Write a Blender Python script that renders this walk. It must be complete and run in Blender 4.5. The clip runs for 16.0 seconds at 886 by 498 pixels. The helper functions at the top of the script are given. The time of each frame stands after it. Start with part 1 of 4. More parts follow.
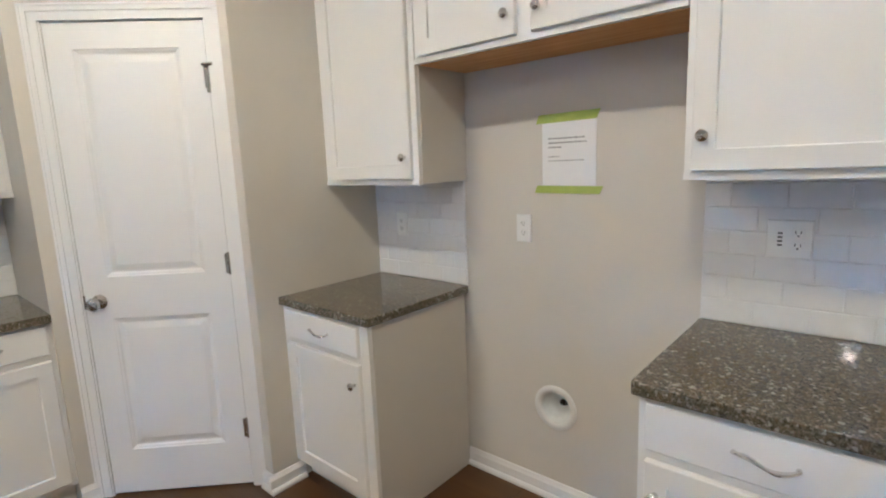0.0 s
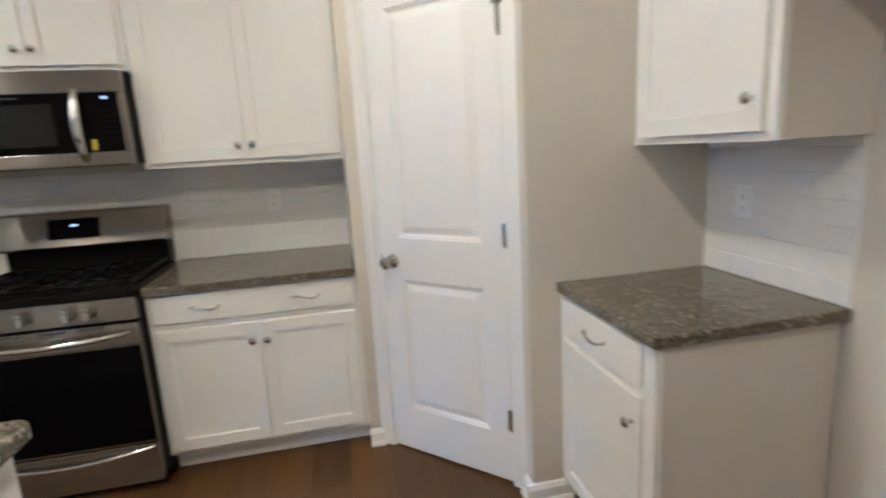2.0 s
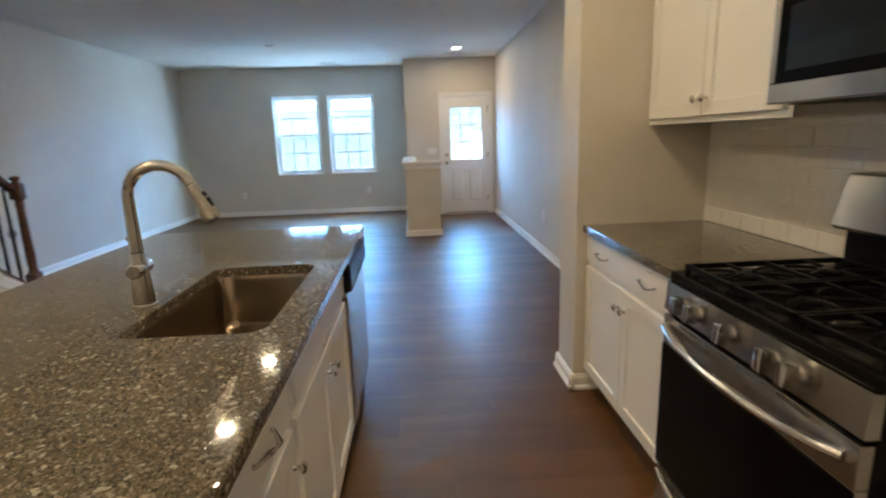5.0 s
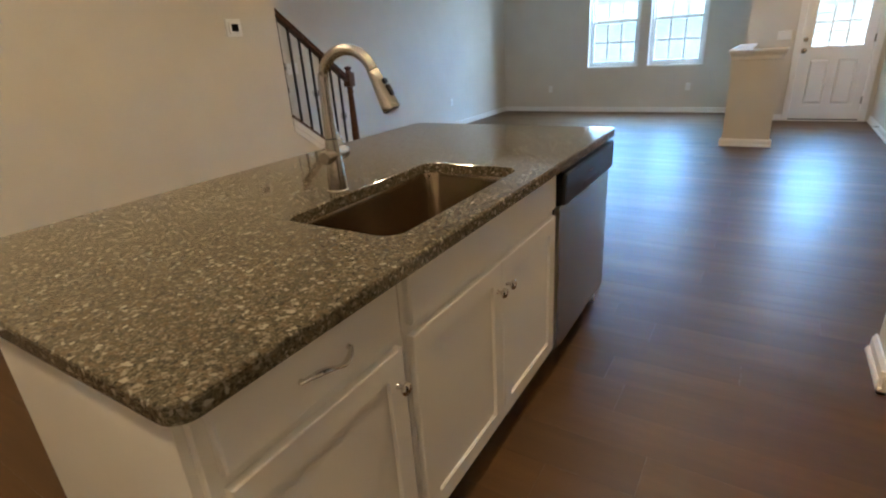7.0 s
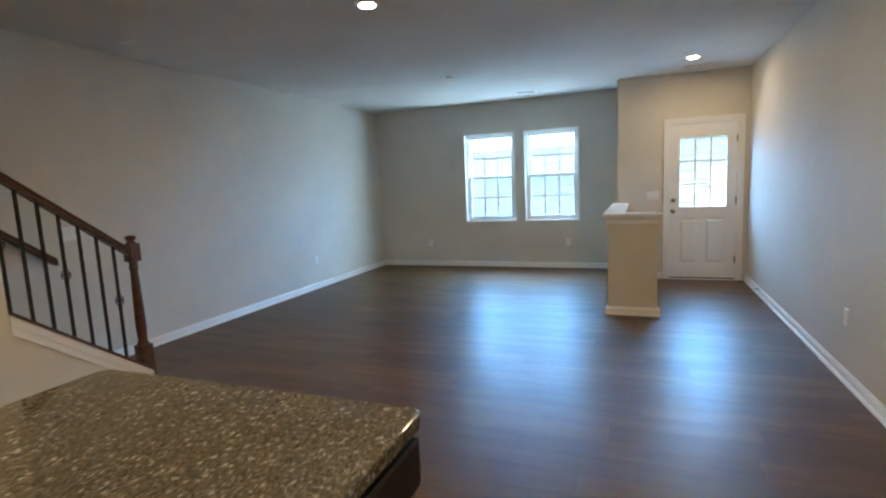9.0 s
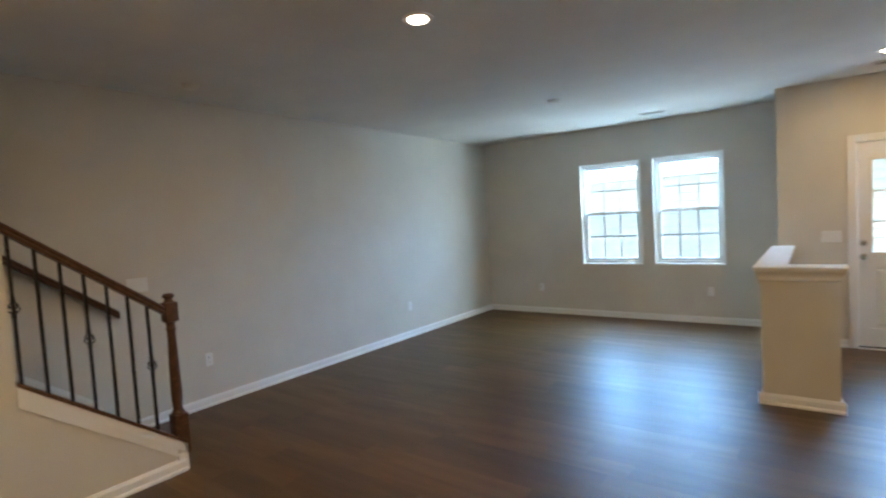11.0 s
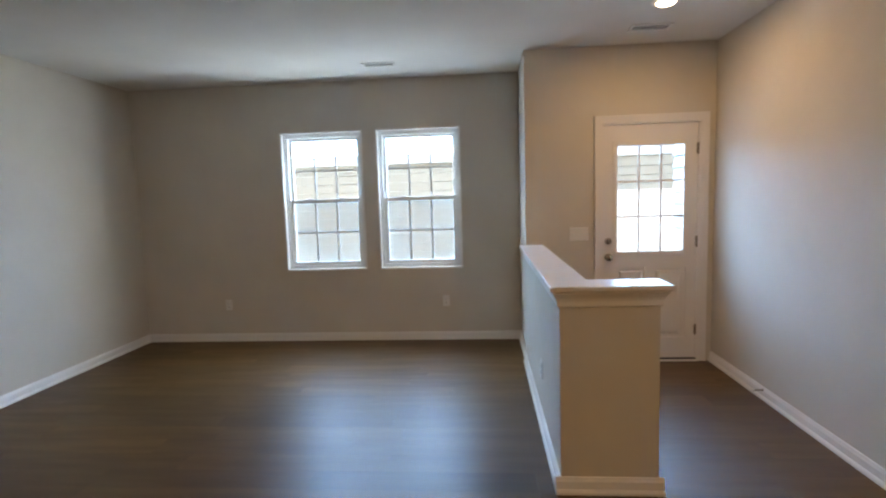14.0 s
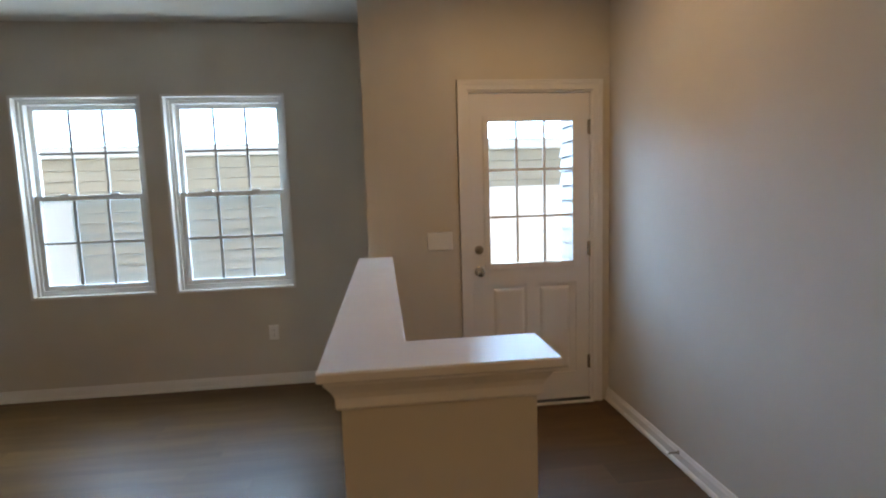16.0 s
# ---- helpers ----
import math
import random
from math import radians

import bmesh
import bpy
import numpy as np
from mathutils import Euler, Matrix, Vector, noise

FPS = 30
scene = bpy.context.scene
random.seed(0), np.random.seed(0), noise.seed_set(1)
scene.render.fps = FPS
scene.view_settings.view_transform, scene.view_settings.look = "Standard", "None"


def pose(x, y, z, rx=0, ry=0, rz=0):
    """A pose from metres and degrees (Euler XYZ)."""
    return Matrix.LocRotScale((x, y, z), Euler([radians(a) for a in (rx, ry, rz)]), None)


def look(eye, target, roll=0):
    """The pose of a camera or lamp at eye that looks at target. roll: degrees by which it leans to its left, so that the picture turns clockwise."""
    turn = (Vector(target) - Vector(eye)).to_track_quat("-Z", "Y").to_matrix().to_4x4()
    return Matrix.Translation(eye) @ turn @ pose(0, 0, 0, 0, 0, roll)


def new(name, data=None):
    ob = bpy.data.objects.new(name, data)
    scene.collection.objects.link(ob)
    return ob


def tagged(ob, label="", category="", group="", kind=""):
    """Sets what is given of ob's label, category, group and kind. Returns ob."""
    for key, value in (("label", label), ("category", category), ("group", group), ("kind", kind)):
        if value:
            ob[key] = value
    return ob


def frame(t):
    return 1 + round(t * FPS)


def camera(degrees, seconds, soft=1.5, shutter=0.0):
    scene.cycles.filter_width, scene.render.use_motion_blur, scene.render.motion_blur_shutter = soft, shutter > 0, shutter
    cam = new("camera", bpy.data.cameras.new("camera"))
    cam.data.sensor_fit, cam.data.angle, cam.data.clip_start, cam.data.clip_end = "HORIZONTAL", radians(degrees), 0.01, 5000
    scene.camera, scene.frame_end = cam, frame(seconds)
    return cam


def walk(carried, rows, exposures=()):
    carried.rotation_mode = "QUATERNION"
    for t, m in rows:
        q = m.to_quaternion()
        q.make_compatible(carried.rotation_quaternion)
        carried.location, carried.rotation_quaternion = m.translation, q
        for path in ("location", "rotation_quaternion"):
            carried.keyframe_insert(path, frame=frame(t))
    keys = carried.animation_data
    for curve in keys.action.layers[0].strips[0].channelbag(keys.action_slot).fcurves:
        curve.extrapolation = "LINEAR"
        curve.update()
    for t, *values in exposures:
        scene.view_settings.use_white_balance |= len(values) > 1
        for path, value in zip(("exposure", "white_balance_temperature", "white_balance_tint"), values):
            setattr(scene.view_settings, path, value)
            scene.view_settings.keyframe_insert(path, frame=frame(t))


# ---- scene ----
cam = camera(82.0, 16.0, soft=2.1, shutter=0.3)
PATH = [
    (0, (1.094, 1.583, 1.479), (-0.201, 3.071, 1.149), -2.3),
    (0.5, (1.08, 1.597, 1.468), (-0.214, 3.081, 1.12), -2.2),
    (1, (1.021, 1.709, 1.443), (-0.268, 3.18, 1.025), -2.4),
    (1.5, (0.934, 1.924, 1.463), (-0.674, 3.03, 1.025), -3.3),
    (2, (0.766, 2.007, 1.427), (-1.156, 2.402, 1.039), -3.3),
    (2.5, (0.529, 2.145, 1.481), (-1.406, 1.801, 1.114), -4.9),
    (3, (0.325, 2.284, 1.498), (-1.426, 1.379, 1.16), -5.0),
    (3.5, (0.086, 2.255, 1.442), (-1.435, 0.994, 1.131), -2.3),
    (4, (-0.215, 2.179, 1.434), (-1.35, 0.565, 1.106), -1.9),
    (4.5, (-0.483, 2.13, 1.414), (-1.077, 0.256, 1.049), -2.1),
    (5, (-0.698, 1.947, 1.371), (-0.801, -0.005, 0.946), -1.9),
    (5.2, (-0.767, 1.879, 1.375), (-0.684, -0.069, 0.932), -2.1),
    (7.3, (-0.994, 1.479, 1.312), (0.024, -0.064, 0.547), -4.0),
    (7.5, (-0.96, 1.378, 1.333), (0.01, -0.195, 0.569), -3.9),
    (8, (-0.936, 0.978, 1.397), (-0.228, -0.8, 0.815), -4.2),
    (8.5, (-0.918, 0.588, 1.449), (-0.213, -1.235, 1.024), -3.1),
    (8.7, (-0.9, 0.419, 1.453), (-0.191, -1.425, 1.138), -2.7),
    (10.8, (-0.927, -0.692, 1.541), (0.111, -2.397, 1.412), -3.1),
    (11, (-0.939, -0.789, 1.561), (0.245, -2.397, 1.446), -3.4),
    (11.5, (-0.896, -1.015, 1.508), (0.43, -2.509, 1.4), -3.4),
    (12, (-0.731, -1.318, 1.503), (0.623, -2.784, 1.365), -3.5),
    (12.5, (-0.547, -1.682, 1.505), (0.76, -3.187, 1.347), -3.4),
    (13, (-0.272, -2.064, 1.537), (0.584, -3.861, 1.343), -2.2),
    (13.5, (-0.208, -2.469, 1.511), (0.094, -4.434, 1.29), -2.1),
    (14, (-0.223, -2.838, 1.507), (-0.063, -4.821, 1.306), -1.8),
    (14.5, (-0.28, -3.224, 1.487), (-0.499, -5.199, 1.261), -2.7),
    (15, (-0.43, -3.529, 1.466), (-0.77, -5.486, 1.228), -3.6),
    (15.5, (-0.581, -3.844, 1.444), (-0.841, -5.814, 1.217), -2.9),
    (16, (-0.706, -4.136, 1.461), (-0.93, -6.111, 1.241), -1.8),
]
EXPOSURES = [(0, 2.92, 4240, 4.5), (2, 3.0, 4220, 5), (3, 2.94, 4270, 4.5), (3.5, 2.66, 4430, 4), (4.2, 2.44, 4900, 3), (5, 2.52, 5200, 3), (7.5, 2.5, 5600, 5), (8, 2.42, 5450, 1), (8.5, 2.35, 5400, 1), (11, 2.36, 5950, 4), (12.5, 2.38, 6080, 3), (13, 2.06, 6300, 7), (14, 1.86, 6900, 16), (16, 1.29, 7200, 14.5)]
walk(cam, [(t, look(eye, target, roll)) for t, eye, target, roll in PATH], EXPOSURES)

# ---- light ----
world = bpy.data.worlds.new("world")
scene.world = world
world.use_nodes = True
wn = world.node_tree.nodes
sky = wn.new("ShaderNodeTexSky")
sky.sky_type, sky.sun_disc = "NISHITA", False
sky.sun_elevation, sky.sun_rotation = radians(47), radians(76)
sky.air_density, sky.dust_density = 1.2, 2.5
world.node_tree.links.new(sky.outputs[0], wn["Background"].inputs[0])
wn["Background"].inputs[1].default_value = 0.15
sun = new("sun", bpy.data.lights.new("sun", "SUN"))
sun.data.energy, sun.data.angle, sun.data.color = 2.5, radians(0.6), (1.0, 0.95, 0.88)
sun.matrix_world = look((20, 5, 22.5), (0, 0, 0))
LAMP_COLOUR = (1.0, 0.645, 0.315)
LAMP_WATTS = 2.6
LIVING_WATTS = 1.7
# last four, over the kitchen, are unseen downlights added at guessed spots
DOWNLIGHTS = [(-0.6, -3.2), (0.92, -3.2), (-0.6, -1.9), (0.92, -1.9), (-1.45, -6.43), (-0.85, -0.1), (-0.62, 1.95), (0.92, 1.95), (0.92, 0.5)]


def window_fill(x0, x1, z, y, tilt, deep, watts, colour=(0.71, 0.90, 0.97)):
    """Added unseen lamp: sky's light at an opening's head, or ground's at its sill."""
    ob = new("window_fill_lamp", bpy.data.lights.new("window_fill_lamp", "AREA"))
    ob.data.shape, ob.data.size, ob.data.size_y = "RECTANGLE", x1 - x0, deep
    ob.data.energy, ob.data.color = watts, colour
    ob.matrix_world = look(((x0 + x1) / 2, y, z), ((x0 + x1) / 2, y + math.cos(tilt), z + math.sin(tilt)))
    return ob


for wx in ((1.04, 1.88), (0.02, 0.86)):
    window_fill(*wx, 2.52, -8.49, radians(-36), 0.42, 17)
    window_fill(*wx, 0.40, -8.64, radians(26), 0.46, 4.0, (0.90, 1.0, 0.93))
# unseen strip lamps added outside each window, brightening the east wall through it
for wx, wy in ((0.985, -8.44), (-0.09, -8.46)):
    jamb = new("window_fill_lamp", bpy.data.lights.new("window_fill_lamp", "AREA"))
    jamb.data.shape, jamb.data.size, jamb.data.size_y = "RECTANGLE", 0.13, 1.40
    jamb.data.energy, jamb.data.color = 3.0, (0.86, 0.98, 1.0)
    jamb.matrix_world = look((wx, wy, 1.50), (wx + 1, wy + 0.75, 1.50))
window_fill(-1.95, -1.39, 2.30, -7.85, radians(-40), 0.5, 2.0)

# ---- materials ----


def nodes_of(name):
    m = bpy.data.materials.new(name)
    m.use_nodes = True
    return m, m.node_tree.nodes, m.node_tree.links, m.node_tree.nodes["Principled BSDF"]


def coords(n, l, scale=(1, 1, 1), rot=(0, 0, 0), space="Object"):
    tc, mp = n.new("ShaderNodeTexCoord"), n.new("ShaderNodeMapping")
    mp.inputs["Scale"].default_value, mp.inputs["Rotation"].default_value = scale, rot
    l.new(tc.outputs[space], mp.inputs[0])
    return mp.outputs[0]


def noise_tex(n, l, vec, scale, detail=3.0, rough=0.55):
    t = n.new("ShaderNodeTexNoise")
    t.inputs["Scale"].default_value, t.inputs["Detail"].default_value, t.inputs["Roughness"].default_value = scale, detail, rough
    if vec is not None:
        l.new(vec, t.inputs["Vector"])
    return t.outputs[0]


def ramp(n, l, fac, stops):
    r = n.new("ShaderNodeValToRGB")
    while len(r.color_ramp.elements) < len(stops):
        r.color_ramp.elements.new(0.5)
    for e, (p, c) in zip(r.color_ramp.elements, stops):
        e.position = p
        e.color = (*c, 1) if len(c) == 3 else c
    l.new(fac, r.inputs[0])
    return r.outputs[0]


def mixed(n, l, fac, a, b, mode="MIX"):
    m = n.new("ShaderNodeMix")
    m.data_type, m.blend_type = "RGBA", mode
    for sock, v in ((m.inputs[0], fac), (m.inputs[6], a), (m.inputs[7], b)):
        if isinstance(v, (int, float)):
            sock.default_value = v
        elif isinstance(v, tuple):
            sock.default_value = (*v, 1)
        else:
            l.new(v, sock)
    return m.outputs[2]


def bump(n, l, height, strength, distance, b):
    u = n.new("ShaderNodeBump")
    u.inputs["Strength"].default_value, u.inputs["Distance"].default_value = strength, distance
    l.new(height, u.inputs["Height"])
    l.new(u.outputs[0], b.inputs["Normal"])


def paint(name, colour, rough=0.6, peel=0.25, mottle=0.06, peel_scale=260):
    """Painted surface: roller texture and faint patches."""
    m, n, l, b = nodes_of(name)
    v = coords(n, l)
    big = noise_tex(n, l, v, 1.7, 4)
    dark = tuple(c * (1 - mottle) for c in colour)
    lite = tuple(min(1, c * (1 + mottle * 0.6)) for c in colour)
    l.new(ramp(n, l, big, [(0.3, dark), (0.7, lite)]), b.inputs["Base Color"])
    fine = noise_tex(n, l, v, peel_scale, 2)
    rr = ramp(n, l, noise_tex(n, l, v, 9, 3), [(0.3, (rough - 0.06,) * 3), (0.7, (rough + 0.06,) * 3)])
    l.new(rr, b.inputs["Roughness"])
    bump(n, l, fine, peel, 0.0006, b)
    return m


def metal(name, colour, rough, axis=None, dirt=0.1):
    m, n, l, b = nodes_of(name)
    b.inputs["Metallic"].default_value = 1.0
    v = coords(n, l, scale=axis or (1, 1, 1))
    f = noise_tex(n, l, v, 3 if axis else 14, 2)
    l.new(ramp(n, l, f, [(0.3, tuple(c * (1 - dirt) for c in colour)), (0.7, colour)]), b.inputs["Base Color"])
    b.inputs["Roughness"].default_value = rough
    return m


def plain(name, colour, rough=0.5, metallic=0.0, var=0.08):
    m, n, l, b = nodes_of(name)
    f = noise_tex(n, l, coords(n, l), 25, 3)
    l.new(ramp(n, l, f, [(0.3, tuple(c * (1 - var) for c in colour)), (0.7, tuple(min(1, c * (1 + var)) for c in colour))]), b.inputs["Base Color"])
    b.inputs["Roughness"].default_value, b.inputs["Metallic"].default_value = rough, metallic
    return m


def emitter(name, colour, strength):
    m, n, l, b = nodes_of(name)
    b.inputs["Base Color"].default_value = (*colour, 1)
    b.inputs["Emission Color"].default_value, b.inputs["Emission Strength"].default_value = (*colour, 1), strength
    return m


def granite():
    """Dark grey-brown stone with crowded pale, brown and black chips."""
    m, n, l, b = nodes_of("granite")
    v = coords(n, l)

    def warped(scale, amount):
        warp = n.new("ShaderNodeVectorMath")
        warp.operation = "MULTIPLY_ADD"
        nz = n.new("ShaderNodeTexNoise")
        nz.inputs["Scale"].default_value, nz.inputs["Detail"].default_value = scale, 2.0
        l.new(v, nz.inputs["Vector"])
        l.new(nz.outputs[1], warp.inputs[0])
        warp.inputs[1].default_value = (amount, amount, amount)
        l.new(v, warp.inputs[2])
        return warp.outputs[0]

    def cells(scale, vec):
        g = n.new("ShaderNodeTexVoronoi")
        g.inputs["Scale"].default_value = scale
        l.new(vec, g.inputs["Vector"])
        c = n.new("ShaderNodeSeparateColor")
        l.new(g.outputs["Color"], c.inputs[0])
        return c
    w0, w1 = warped(150, 0.008), warped(90, 0.012)
    fine, mid, big = cells(350, w0), cells(185, w0), cells(118, w1)
    col = ramp(n, l, fine.outputs[0], [(0.0, (0.060, 0.053, 0.039)), (0.3, (0.092, 0.083, 0.062)), (0.6, (0.126, 0.115, 0.088)), (0.85, (0.162, 0.149, 0.117)), (1.0, (0.205, 0.191, 0.155))])
    col = mixed(n, l, ramp(n, l, big.outputs[0], [(0.70, (0, 0, 0)), (0.78, (0.45, 0.45, 0.45))]), col, (0.130, 0.094, 0.060))
    col = mixed(n, l, ramp(n, l, big.outputs[2], [(0.74, (0, 0, 0)), (0.82, (0.50, 0.50, 0.50))]), col, (0.052, 0.048, 0.040))
    col = mixed(n, l, ramp(n, l, mid.outputs[2], [(0.79, (0, 0, 0)), (0.86, (0.75, 0.75, 0.75))]), col, (0.030, 0.031, 0.026))
    col = mixed(n, l, ramp(n, l, mid.outputs[1], [(0.84, (0, 0, 0)), (0.91, (0.6, 0.6, 0.6))]), col, (0.31, 0.285, 0.245))
    col = mixed(n, l, ramp(n, l, big.outputs[1], [(0.935, (0, 0, 0)), (0.96, (0.65, 0.65, 0.65))]), col, (0.44, 0.425, 0.38))
    cloud = ramp(n, l, noise_tex(n, l, v, 6, 4), [(0.3, (0.86, 0.84, 0.78)), (0.7, (1.08, 1.06, 1.00))])
    l.new(mixed(n, l, 1.0, col, cloud, "MULTIPLY"), b.inputs["Base Color"])
    l.new(ramp(n, l, fine.outputs[1], [(0.0, (0.035,) * 3), (1.0, (0.06,) * 3)]), b.inputs["Roughness"])
    bump(n, l, fine.outputs[2], 0.04, 0.0003, b)
    return m


def plank_wood(name, c0, c1, c2, rough, along=(1.2, 16, 16), scale=2.2, gloss_bump=0.08):
    """Wood with grain along the object's x axis; each piece differs."""
    m, n, l, b = nodes_of(name)
    info = n.new("ShaderNodeObjectInfo")
    tc, mp = n.new("ShaderNodeTexCoord"), n.new("ShaderNodeMapping")
    mp.inputs["Scale"].default_value = along
    l.new(tc.outputs["Object"], mp.inputs[0])
    add = n.new("ShaderNodeVectorMath")
    mul = n.new("ShaderNodeVectorMath")
    mul.operation = "SCALE"
    mul.inputs[0].default_value = (17.3, 9.1, 5.7)
    l.new(info.outputs["Random"], mul.inputs["Scale"])
    l.new(mp.outputs[0], add.inputs[0])
    l.new(mul.outputs[0], add.inputs[1])
    g = noise_tex(n, l, add.outputs[0], scale, 6, 0.62)
    col = ramp(n, l, g, [(0.28, c0), (0.5, c1), (0.74, c2)])
    tone = n.new("ShaderNodeMapRange")
    tone.inputs["To Min"].default_value, tone.inputs["To Max"].default_value = 0.80, 1.20
    l.new(info.outputs["Random"], tone.inputs[0])
    grey = n.new("ShaderNodeCombineColor")
    for i in range(3):
        l.new(tone.outputs[0], grey.inputs[i])
    l.new(mixed(n, l, 1.0, col, grey.outputs[0], "MULTIPLY"), b.inputs["Base Color"])
    l.new(ramp(n, l, g, [(0.2, (rough + 0.07,) * 3), (0.8, (rough - 0.04,) * 3)]), b.inputs["Roughness"])
    bump(n, l, g, gloss_bump, 0.0008, b)
    return m


def glass_mat():
    m, n, l, b = nodes_of("clear_glass")
    b.inputs["Base Color"].default_value = (0.94, 0.99, 0.965, 1)
    b.inputs["Transmission Weight"].default_value, b.inputs["Roughness"].default_value, b.inputs["IOR"].default_value = 1.0, 0.0, 1.06
    return m


def screen_mat():
    m, n, l, b = nodes_of("insect_screen")
    b.inputs["Base Color"].default_value, b.inputs["Roughness"].default_value = (0.26, 0.37, 0.42, 1), 0.6
    b.inputs["Alpha"].default_value = 0.28
    return m


M_WALL = paint("greige_wall_paint", (0.635, 0.600, 0.530), 0.62, 0.35, 0.05)
M_CEIL = paint("ceiling_paint", (0.74, 0.735, 0.71), 0.85, 0.6, 0.05, 150)
M_TRIM = paint("white_trim_paint", (0.80, 0.79, 0.77), 0.34, 0.06, 0.03)
M_CAB = paint("white_cabinet_paint", (0.80, 0.79, 0.765), 0.38, 0.05, 0.03)
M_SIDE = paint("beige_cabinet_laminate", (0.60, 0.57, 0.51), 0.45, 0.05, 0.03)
M_DOOR = paint("white_door_paint", (0.80, 0.79, 0.775), 0.36, 0.10, 0.03)
M_GRANITE = granite()
M_FLOOR = plank_wood("dark_oak_plank", (0.063, 0.0290, 0.0068), (0.084, 0.0390, 0.0093), (0.111, 0.0525, 0.0134), 0.39, (0.6, 5, 5), 1.8, 0.006)
M_FLOOR.node_tree.nodes["Principled BSDF"].inputs["Specular IOR Level"].default_value = 0.47
M_SUB = plain("subfloor", (0.02, 0.012, 0.008), 0.8)
M_STAIN = plank_wood("stained_oak", (0.040, 0.018, 0.008), (0.074, 0.034, 0.015), (0.115, 0.056, 0.027), 0.34)
M_PLY = plank_wood("raw_plywood", (0.42, 0.20, 0.06), (0.52, 0.27, 0.09), (0.60, 0.34, 0.13), 0.6)
M_STEEL = metal("brushed_steel", (0.36, 0.338, 0.305), 0.24, (1, 1, 1), 0.05)
M_STEEL_H = metal("brushed_steel_sink", (0.34, 0.28, 0.215), 0.21, (1, 1, 1), 0.04)
steel_in = M_STEEL.node_tree.nodes["Principled BSDF"].inputs
steel_in["Anisotropic"].default_value, steel_in["Anisotropic Rotation"].default_value = 0.95, 0.25
M_CHROME = metal("polished_nickel", (0.72, 0.70, 0.67), 0.13)
M_NICKEL = metal("satin_nickel", (0.52, 0.49, 0.44), 0.27)
M_BLACK = plain("black_enamel", (0.006, 0.006, 0.006), 0.22)
M_IRON = plain("cast_iron", (0.004, 0.004, 0.004), 0.42, 0.0, 0.3)
M_WROUGHT = plain("black_wrought_iron", (0.018, 0.016, 0.015), 0.45, 0.3, 0.25)
M_BGLASS = plain("black_glass", (0.003, 0.003, 0.0035), 0.06)
M_DKPLASTIC = plain("black_plastic", (0.008, 0.008, 0.009), 0.34)
M_WPLASTIC = plain("white_plastic", (0.78, 0.775, 0.75), 0.35, 0.0, 0.02)
M_SLOT = plain("dark_slot", (0.045, 0.045, 0.045), 0.6)
M_TILE = plain("white_glazed_tile", (0.74, 0.735, 0.72), 0.045, 0.0, 0.02)
M_GROUT = plain("pale_grout", (0.73, 0.725, 0.71), 0.8)
M_PAPER = plain("white_paper", (0.82, 0.82, 0.82), 0.8, 0.0, 0.01)
M_INK = plain("printed_ink", (0.30, 0.30, 0.31), 0.8)
M_TAPE = plain("green_masking_tape", (0.42, 0.50, 0.09), 0.7, 0.0, 0.08)
M_YELLOW = plain("yellow_sticker", (0.80, 0.62, 0.04), 0.5)
M_GLASS = glass_mat()
M_SCREEN = screen_mat()
M_VINYL = plain("white_vinyl", (0.80, 0.81, 0.80), 0.35, 0.0, 0.02)
# white bars greyed so they read as backlit; the shade is in the colour
M_GRILLE_BACKLIT = plain("window_grille_backlit", (0.42, 0.43, 0.43), 0.4, 0.0, 0.03)
M_LED = emitter("display_digits", (0.85, 0.93, 1.0), 0.2)
M_LAMP = emitter("lamp_lens", (1.0, 0.78, 0.52), 6.0)
M_SIDING = paint("tan_vinyl_siding", (0.40, 0.355, 0.28), 0.5, 0.1, 0.05)
M_SIDING2 = paint("pale_vinyl_siding", (0.25, 0.275, 0.30), 0.5, 0.1, 0.05)
M_CONCRETE = paint("concrete_ground", (0.42, 0.41, 0.385), 0.85, 0.8, 0.15, 60)
M_ROOF = plain("grey_shingles", (0.22, 0.21, 0.20), 0.9, 0.0, 0.2)

M_DKPLASTIC.node_tree.nodes["Principled BSDF"].inputs["Specular IOR Level"].default_value = 0.25
for dark in (M_BLACK, M_IRON, M_BGLASS):
    dark.node_tree.nodes["Principled BSDF"].inputs["Specular IOR Level"].default_value = 0.08

# ---- mesh helpers ----


def link_mesh(name, bm, mat, smooth=False):
    me = bpy.data.meshes.new(name)
    bmesh.ops.recalc_face_normals(bm, faces=bm.faces)
    bm.to_mesh(me)
    bm.free()
    me.materials.append(mat)
    if smooth:
        for p in me.polygons:
            p.use_smooth = True
        me.set_sharp_from_angle(angle=radians(38))
    return new(name, me)


def part(name, bm, mat, parent, label="", smooth=False):
    ob = link_mesh(name, bm, mat, smooth)
    ob.parent = parent
    if label:
        ob["label"] = label
    return ob


def thing(name, label, category, group="", kind="", m=None):
    ob = new(name)
    ob.empty_display_size = 0.1
    if m is not None:
        ob.matrix_world = m
    return tagged(ob, label, category, group, kind)


def whole(name, bm, mat, label, category, group="", kind="", m=None, smooth=False):
    ob = link_mesh(name, bm, mat, smooth)
    if m is not None:
        ob.matrix_world = m
    return tagged(ob, label, category, group, kind)


